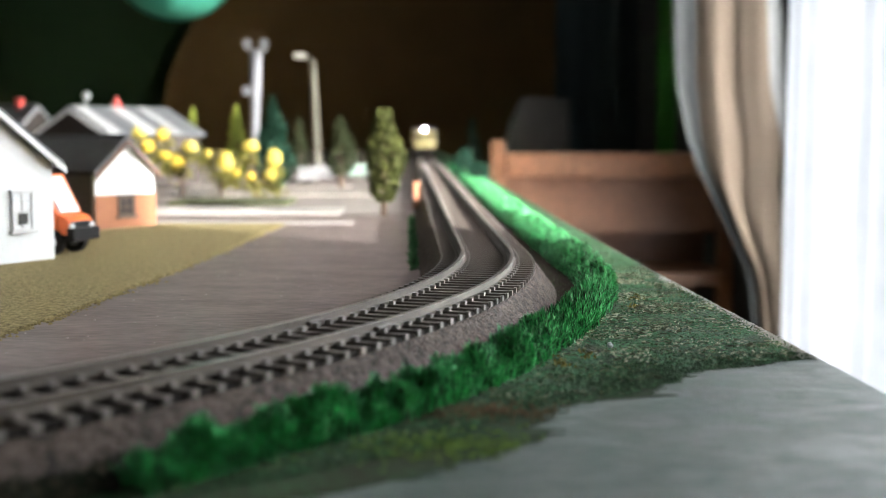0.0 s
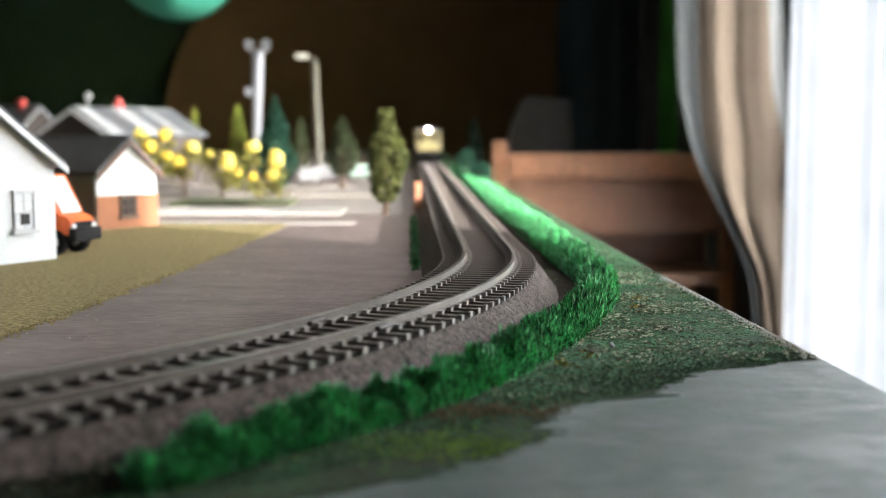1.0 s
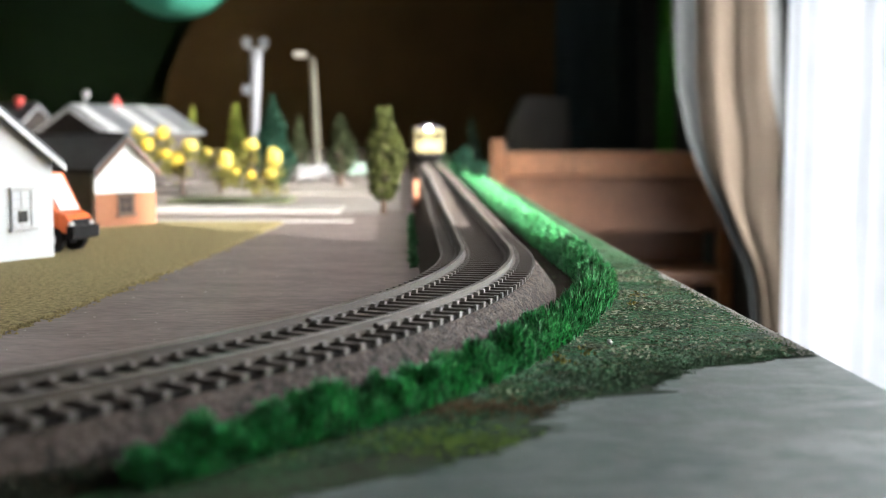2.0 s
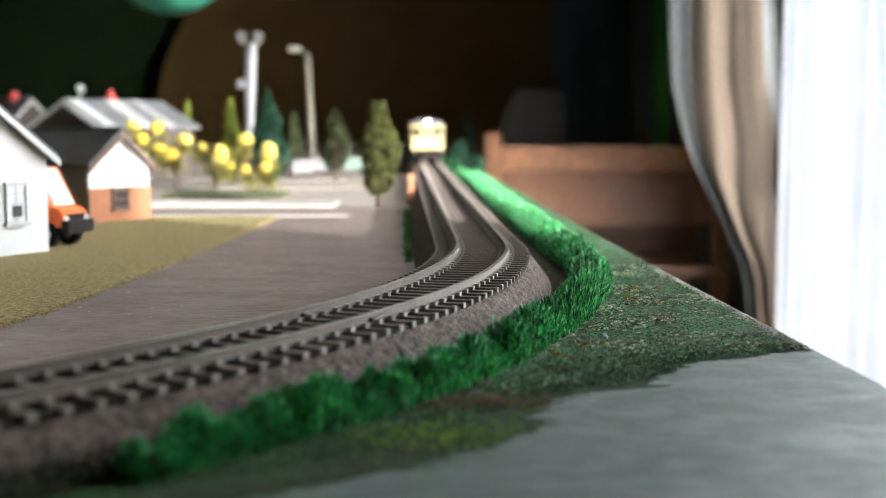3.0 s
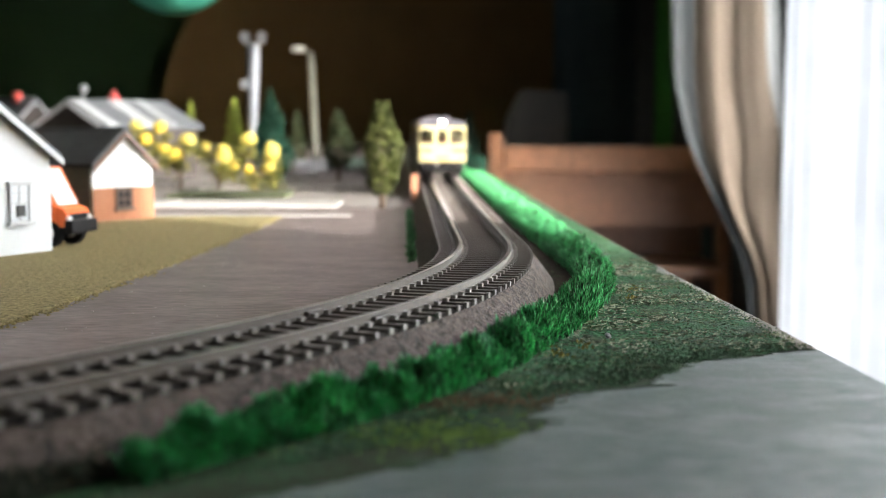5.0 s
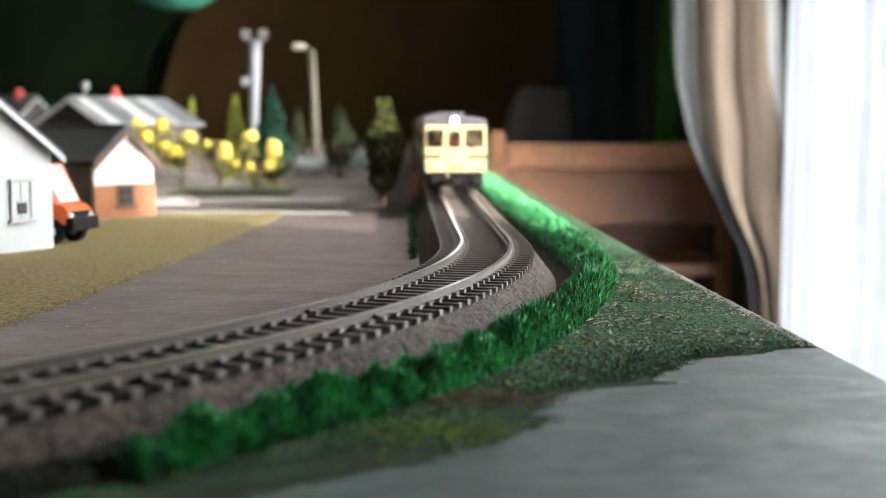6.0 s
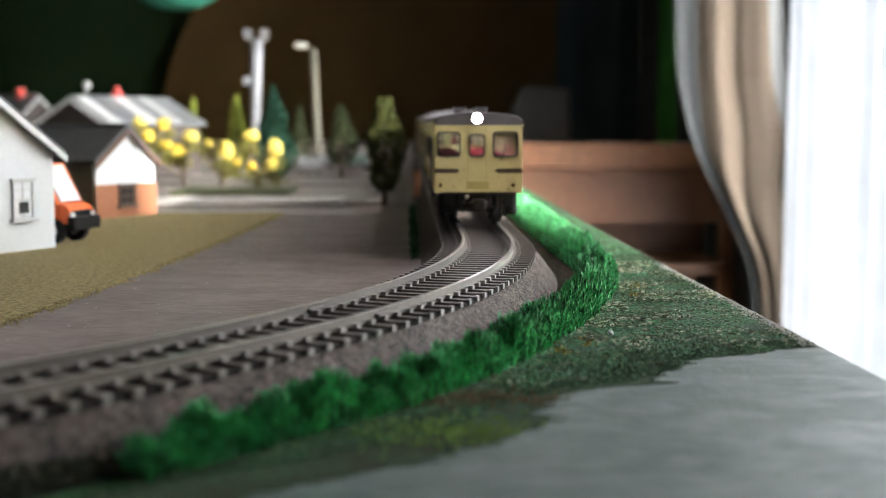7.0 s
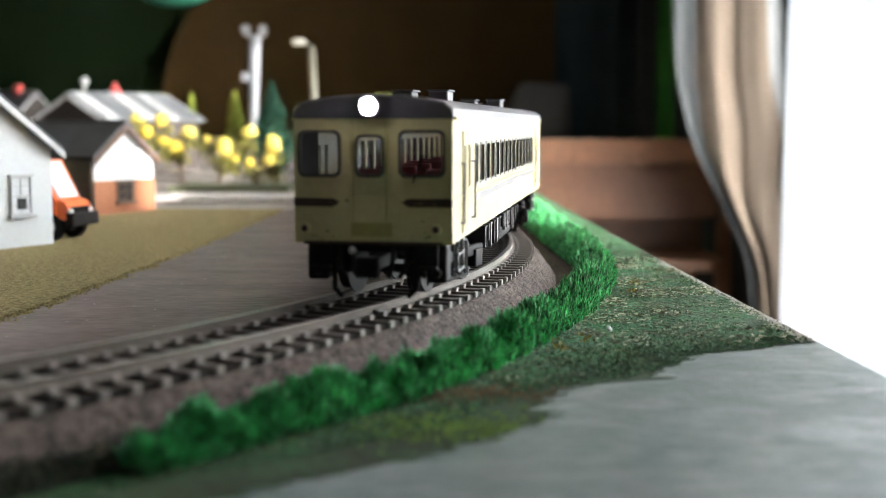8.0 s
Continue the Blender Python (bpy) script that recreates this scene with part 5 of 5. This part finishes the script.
for e, m in TO_END.items():
    bm = bmesh.new()
    box(bm, -0.0016, 0.0016, -0.0040, 0.012, 0.0082, 0.0108, 0.0003, m)
    box(bm, -0.0024, 0.0024, -0.0062, -0.0036, 0.0072, 0.0116, 0.0005, m)
    part("coupler", bm, M_DARK, car)
    bm = bmesh.new()
    for x in (-0.0068, -0.0040, 0.0042, 0.0070):
        tube(bm, m @ Vector((x, 0.0005, 0.0135)), m @ Vector((x, -0.0010, 0.0086)), 0.0005, n=7)
        tube(bm, m @ Vector((x, -0.0010, 0.0086)), m @ Vector((x * 0.8, -0.0002, 0.0068)), 0.0005, n=7)
    part("brake_hose", bm, M_DARK, car)
    bm = bmesh.new()
    for x in (-0.0112, 0.0112):
        box(bm, x - 0.0022, x + 0.0022, 0.0008, 0.0016, 0.0086, 0.0137, 0.0002, m)
        box(bm, x - 0.0022, x + 0.0022, -0.0006, 0.0016, 0.0083, 0.0090, 0.0002, m)
    part("step", bm, M_DARK, car)
    # a guard of bent bars before the wheels, and a pale air cock above it
    bm = bmesh.new()
    tube(bm, m @ Vector((-0.0100, 0.0022, 0.0080)), m @ Vector((0.0100, 0.0022, 0.0080)), 0.0005, n=8)
    for x in (-0.0086, 0.0086):
        tube(bm, m @ Vector((x, 0.0022, 0.0130)), m @ Vector((x, 0.0022, 0.0040)), 0.00055, n=8)
        tube(bm, m @ Vector((x, 0.0022, 0.0040)), m @ Vector((x * 0.80, 0.0016, 0.0024)), 0.00055, n=8)
    part("rail_guard", bm, M_DARK, car)
    for x0, x1, z in ((-0.0148, -0.0104, 0.0056), (-0.0098, -0.0056, 0.0070), (0.0058, 0.0100, 0.0066), (0.0106, 0.0148, 0.0052)):
        bm = box(bmesh.new(), x0, x1, 0.0035, 0.0095, z, 0.0132, 0.0005, m)
        tube(bm, m @ Vector(((x0 + x1) / 2, 0.0034, z + 0.0022)), m @ Vector(((x0 + x1) / 2, 0.0022, z + 0.0022)), 0.0012, 0.0009, 10)
        part("end_gear", bm, M_DARK, car)
    bm = bmesh.new()
    bmesh.ops.create_uvsphere(bm, u_segments=10, v_segments=8, radius=0.0009, matrix=m @ Matrix.Translation((-0.0043, 0.0, 0.0122)))
    tube(bm, m @ Vector((-0.0043, 0.004, 0.0126)), m @ Vector((-0.0043, 0.0, 0.0122)), 0.0004, n=6)
    part("air_cock", bm, M_BRIGHT, car, "bright metal air cock", smooth=True)


def make_bogie(y):
    """A two-axle truck: side frames, bolster and two wheelsets, about its own pivot."""
    b = new("bogie")
    b.parent, b.location, b.empty_display_size = car, (0, y, 0), 0.01
    b["label"] = "black two-axle bogie"
    for x in (-0.0125, 0.0125):
        bm = boxed(x - 0.0009, x + 0.0009, -0.0165, 0.0165, 0.0062, 0.0088, 0.0004)
        for yy in (-0.0118, 0.0118):
            box(bm, x - 0.0015, x + 0.0015, yy - 0.0026, yy + 0.0026, 0.0036, 0.0078, 0.0004)
        for yy in (-0.004, 0.0, 0.004):
            tube(bm, (x, yy, 0.0028), (x, yy, 0.0105), 0.0013, n=8)
        box(bm, x - 0.0008, x + 0.0008, -0.0065, 0.0065, 0.0020, 0.0032, 0.0003)
        part("side_frame", bm, M_DARK, b)
    part("bolster", boxed(-0.0125, 0.0125, -0.0035, 0.0035, 0.0080, 0.0118, 0.0004), M_DARK, b)
    out = [b]
    for yy in (-0.0118, 0.0118):
        bm = bmesh.new()
        tube(bm, (-0.0118, 0, 0), (0.0118, 0, 0), 0.0010, n=8)
        for x in (-1, 1):
            tube(bm, (x * 0.0071, 0, 0), (x * 0.0076, 0, 0), 0.0060, n=24)
            tube(bm, (x * 0.0076, 0, 0), (x * 0.0100, 0, 0), 0.0053, 0.0051, n=24)
            for a in range(6):
                q = Vector((x * 0.0101, 0.0030 * math.cos(a * math.pi / 3), 0.0030 * math.sin(a * math.pi / 3)))
                tube(bm, q, q + Vector((x * 0.0003, 0, 0)), 0.0007, n=6)
        w = part("wheelset", bm, M_METAL, b, "steel wheelset")
        w.location = (0, yy, 0.0053)
        out.append(w)
    return out


bogies = [make_bogie(-PIVOT / 2), make_bogie(PIVOT / 2)]


def trailing(first):
    """A car of the same train, coupled close behind."""
    c = copy_thing(first, pose(0, 0, 0))
    c["label"] = "cream-yellow railcar coupled behind the leading one"
    for o in c.children_recursive:
        if o.name.startswith("headlight_lens"):
            o.data = o.data.copy()
            o.data.materials[0] = M_CABGLASS
            o["label"] = "unlit headlight lens"
    trucks = []
    for b in sorted((o for o in c.children if o.name.startswith("bogie")), key=lambda o: o.location.y):
        trucks.append([b, *(o for o in b.children if o.name.startswith("wheelset"))])
    return c, trucks


car_second, bogies_second = trailing(car)
car_third, bogies_third = trailing(car)
car_fourth, bogies_fourth = trailing(car)


# ---- loose scatter on the verge ----
def scatter(name, count, material, size, label, seed, y0=0.165, y1=0.62):
    r = random.Random(seed)
    vs, fs = [], []
    while count:
        y = y0 + (y1 - y0) * r.random() ** 1.4
        x = r.uniform(bed_x(y, 0.022), edge_x(y) - 0.001)
        if x > flock_right(y) - 0.001:
            count -= 1
            continue
        if noise.noise((x * 45, y * 150, seed)) < 0.05:
            count -= 1
            continue
        k, q = len(vs), size * r.uniform(0.5, 1.5)
        z = slope_up(y) + 0.0005
        a = r.uniform(0, math.tau)
        vs += [(x + q * math.cos(a + i * math.tau / 3), y + q * math.sin(a + i * math.tau / 3), z) for i in range(3)] + [(x + q * r.uniform(-0.5, 0.5), y + q * r.uniform(-0.5, 0.5), z + q * 0.8)]
        fs += [(k, k + 1, k + 3), (k + 1, k + 2, k + 3), (k + 2, k, k + 3)]
        count -= 1
    me = bpy.data.meshes.new(name)
    me.from_pydata(vs, [], fs)
    me.materials.append(material)
    return tagged(new(name, me), label, "scatter", kind="stuff")


scatter("scatter_crumbs", 9000, mat("green_crumbs", (0.045, 0.115, 0.038), 0.9, 0, 200, 900, 0.5, 0.0, spec=0.1), 0.00028, "green foam crumbs on the verge", 11)
scatter("scatter_crumbs", 9000, mat("straw_crumbs", (0.27, 0.30, 0.17), 0.9, 0, 200, 900, 0.5, 0.0, spec=0.1), 0.00023, "straw-coloured crumbs on the verge", 12, y1=0.48)
scatter("scatter_crumbs", 1500, mat("brown_crumbs", (0.12, 0.08, 0.04), 0.9, 0, 200, 900, 0.4, 0.0, spec=0.1), 0.00022, "brown crumbs on the verge", 13)


def flakes(name, count, material, size, spot, label, category, seed):
    """Loose flat flakes lying where spot(r) tells."""
    r = random.Random(seed)
    vs, fs = [], []
    for _ in range(count):
        x, y, z = spot(r)
        k, a, q = len(vs), r.uniform(0, math.tau), size * r.uniform(0.4, 1.6)
        vs += [(x + q * math.cos(a + i * math.tau / 4) * r.uniform(0.6, 1), y + q * math.sin(a + i * math.tau / 4), z) for i in range(4)] + [(x, y, z + q * 0.7)]
        fs += [(k + i, k + (i + 1) % 4, k + 4) for i in range(4)]
    me = bpy.data.meshes.new(name)
    me.from_pydata(vs, [], fs)
    me.materials.append(material)
    return tagged(new(name, me), label, category, kind="stuff")


def rim_spot(r):
    y = 0.272 + 0.17 * r.random() ** 1.5
    return edge_x(y) - 0.0008 - abs(r.gauss(0, 0.0016)), y, slope_up(y) + 0.0003


def road_spot(r):
    y = 0.27 + 0.40 * r.random()
    return r.uniform(mat_edge(y), bed_x(y, -0.024)), y, slope_up(y) + 0.0005


flakes("paint_flakes", 1150, M_PALE, 0.00036, rim_spot, "pale paint flakes along the worn rim of the board", "paint flakes", 41)
def patch(x0, y0, sx, sy):
    def spot(r):
        x, y = r.gauss(x0, sx), r.gauss(y0, sy)
        return min(x, dust_right(y)), y, 0.0004
    return spot


flakes("lime_scatter", 520, mat("lime_scatter", (0.17, 0.275, 0.06), 0.9, 0, 200, 900, 0.4, 0.0, spec=0.1), 0.00042, patch(0.0015, 0.194, 0.0075, 0.0050), "patch of lime green scatter crumbs", "scatter", 44)
flakes("rust_scatter", 700, mat("rust_brown_scatter", (0.17, 0.115, 0.065), 0.9, 0, 200, 900, 0.4, 0.0, spec=0.1), 0.00036, patch(0.0050, 0.219, 0.0085, 0.0036), "patch of reddish-brown scatter crumbs", "scatter", 45)
def fringe_spot(r):
    y = 0.21 + 0.468 * r.random() ** 1.3
    return mat_edge(y) + r.gauss(-0.0006, 0.0018), y, slope_up(y) + 0.0006


def moss_spot(r):
    y = 0.158 + 0.122 * r.random() ** 0.7
    x = flock_right(y) - abs(r.gauss(0, 0.017)) + 0.0012
    return min(max(x, bed_x(y, 0.030)), edge_x(y) - 0.001), y, 0.0003


def fibres(name, count, material, label, seed):
    """Straw-like fibres strewn flat over the verge, thicker in drifts."""
    r = random.Random(seed)
    vs, fs = [], []
    while len(fs) < count:
        y = 0.225 + 0.22 * r.random()
        x = r.uniform(bed_x(y, 0.036), edge_x(y) - 0.001)
        if x > flock_right(y) - 0.002 or noise.noise((x * 60, y * 110, 2.5)) < r.uniform(-0.15, 0.40):
            continue
        a, q, k = r.uniform(0.0, math.pi), r.uniform(0.0003, 0.0009), len(vs)
        dx, dy, z = q * math.cos(a), q * math.sin(a), slope_up(y) + 0.0005 + r.uniform(0, 0.0006)
        wx, wy = -math.sin(a) * 0.00011, math.cos(a) * 0.00011
        vs += [(x - dx - wx, y - dy - wy, z), (x + dx - wx, y + dy - wy, z + r.uniform(-0.0002, 0.0004)), (x + dx + wx, y + dy + wy, z + 0.0002), (x - dx + wx, y - dy + wy, z + 0.0002)]
        fs.append((k, k + 1, k + 2, k + 3))
    me = bpy.data.meshes.new(name)
    me.from_pydata(vs, [], fs)
    me.materials.append(material)
    return tagged(new(name, me), label, "scatter", kind="stuff")


def foot_spot(r):
    k, c = r.random() ** 0.6, r.uniform(-0.345, -0.235)
    x, y, _ = line(c, 0.0202 + 0.0034 * k)
    return x, y, max(0.0002, bed_z * (1 - (0.0202 + 0.0034 * k - 0.0172) / 0.0060)) + 0.0003


flakes("foot_moss", 3000, mat("black_green_crumbs", (0.036, 0.042, 0.028), 0.95, 0, 200, 900, 0.45, 0.0, spec=0.1), 0.00060, foot_spot, "black-green crumbs on the foot of the ballast shoulder", "scatter", 49)
flakes("mat_fringe", 2600, M_MAT, 0.00055, fringe_spot, "loose ochre crumbs along the ragged edge of the mat", "scatter", 46)
flakes("moss_scatter", 4200, mat("dark_moss_scatter", (0.058, 0.106, 0.058), 0.95, 0, 200, 900, 0.45, 0.0, spec=0.1), 0.00033, moss_spot, "dark moss-green crumbs where the verge thins out", "scatter", 47)
fibres("straw_fibres", 1700, mat("pale_straw_fibre", (0.38, 0.39, 0.27), 0.8, 0, 200, 900, 0.3, 0.0, spec=0.2), "pale straw fibres strewn over the verge", 48)
flakes("crumbs", 190, M_PALE, 0.00038, road_spot, "pale crumbs lying on the road", "crumbs", 42)
pebble = bmesh.new()
bmesh.ops.create_icosphere(pebble, subdivisions=2, radius=0.0007)
for v in pebble.verts:
    v.co *= 1 + 0.5 * noise.noise(v.co * 1500)
tagged(part("pebble", pebble, M_WHITE, at=pose(0.0405, 0.2872, 0.0009)), "tiny white pebble lying on the scatter verge", "pebble")
M_TUFT = mat("yellow_tuft_fibre", (0.33, 0.26, 0.05), 0.8, 0, 200, 900, 0.3, 0.0)
for x, y in ((0.0335, 0.272), (0.0560, 0.352), (0.0265, 0.262), (0.0605, 0.372)):
    bm = bmesh.new()
    foliage(bm, 24, lambda q: (q.gauss(0, 0.0010), q.gauss(0, 0.0010), abs(q.gauss(0, 0.0009))), 0.0005, random.Random(int(x * 1e5)))
    tagged(part("flower_tuft", bm, M_TUFT, at=pose(x, y, 0.0006)), "tiny tuft of yellow scatter on the verge", "tuft", "yellow tufts")


def motions():
    # how far the leading bogie stands along the track, second by second
    def lie(s):
        x, y, a = line(s)
        return Vector((x, y, RAIL_Z + slope_up(y))), a

    SAG = 0.0004          # how far the body sits down on its bogies

    def stand(s):
        a, b = lie(s)[0], lie(s + PIVOT)[0]
        d = b - a
        # the play of the wheels between the rails
        play = float(np.interp(s, [-0.15, -0.05, 0.07, 0.3], [0.0008, -0.0006, -0.0010, -0.0010])) / PIVOT
        return pose(*((a + b) / 2 + Vector((d.y, -d.x, 0)) * play - Vector((0, 0, SAG))), math.degrees(math.atan2(d.z, PIVOT)), 0, math.degrees(math.atan2(-d.x, d.y)))

    run = [(0.0, 1.43), (1.5, 1.15), (3.0, 0.862), (4.5, 0.570), (6.0, 0.262), (6.5, 0.166), (7.0, 0.0655), (7.5, -0.042), (8.0, -0.1445)]
    times = [i / 10 for i in range(81)]
    place = np.array([s for _, s in run])

    def where(t):
        """The smooth way between the stations of the run."""
        ts = np.array([u for u, _ in run])
        slopes = np.gradient(place, ts)
        i = min(max(int(np.searchsorted(ts, t, side="right")) - 1, 0), len(ts) - 2)
        h = ts[i + 1] - ts[i]
        k = (t - ts[i]) / h
        return float((1 + 2 * k) * (1 - k) ** 2 * place[i] + k * (1 - k) ** 2 * h * slopes[i] + k * k * (3 - 2 * k) * place[i + 1] + k * k * (k - 1) * h * slopes[i + 1])

    for thing_keyed, trucks, gap in ((car, bogies, 0.0), (car_second, bogies_second, CAR_L + 0.012), (car_third, bogies_third, 2 * CAR_L + 0.024), (car_fourth, bogies_fourth, 3 * CAR_L + 0.036)):
        walk(thing_keyed, [(t, stand(where(t) + gap)) for t in times])
        for (bogie, *wheelsets), back in zip(trucks, (0.0, PIVOT)):
            rows = []
            for t in times:
                s = where(t) + gap
                body = stand(s).to_euler().z
                rows.append((t, pose(0, -PIVOT / 2 + back, SAG, 0, 0, math.degrees(lie(s + back)[1] - body))))
            walk(bogie, rows)
            for w in wheelsets:
                y = w.location.y
                walk(w, [(i / 30, pose(0, y, 0.0053, math.degrees((where(i / 30) - where(0)) / 0.0053), 0, 0)) for i in range(241)])


motions()
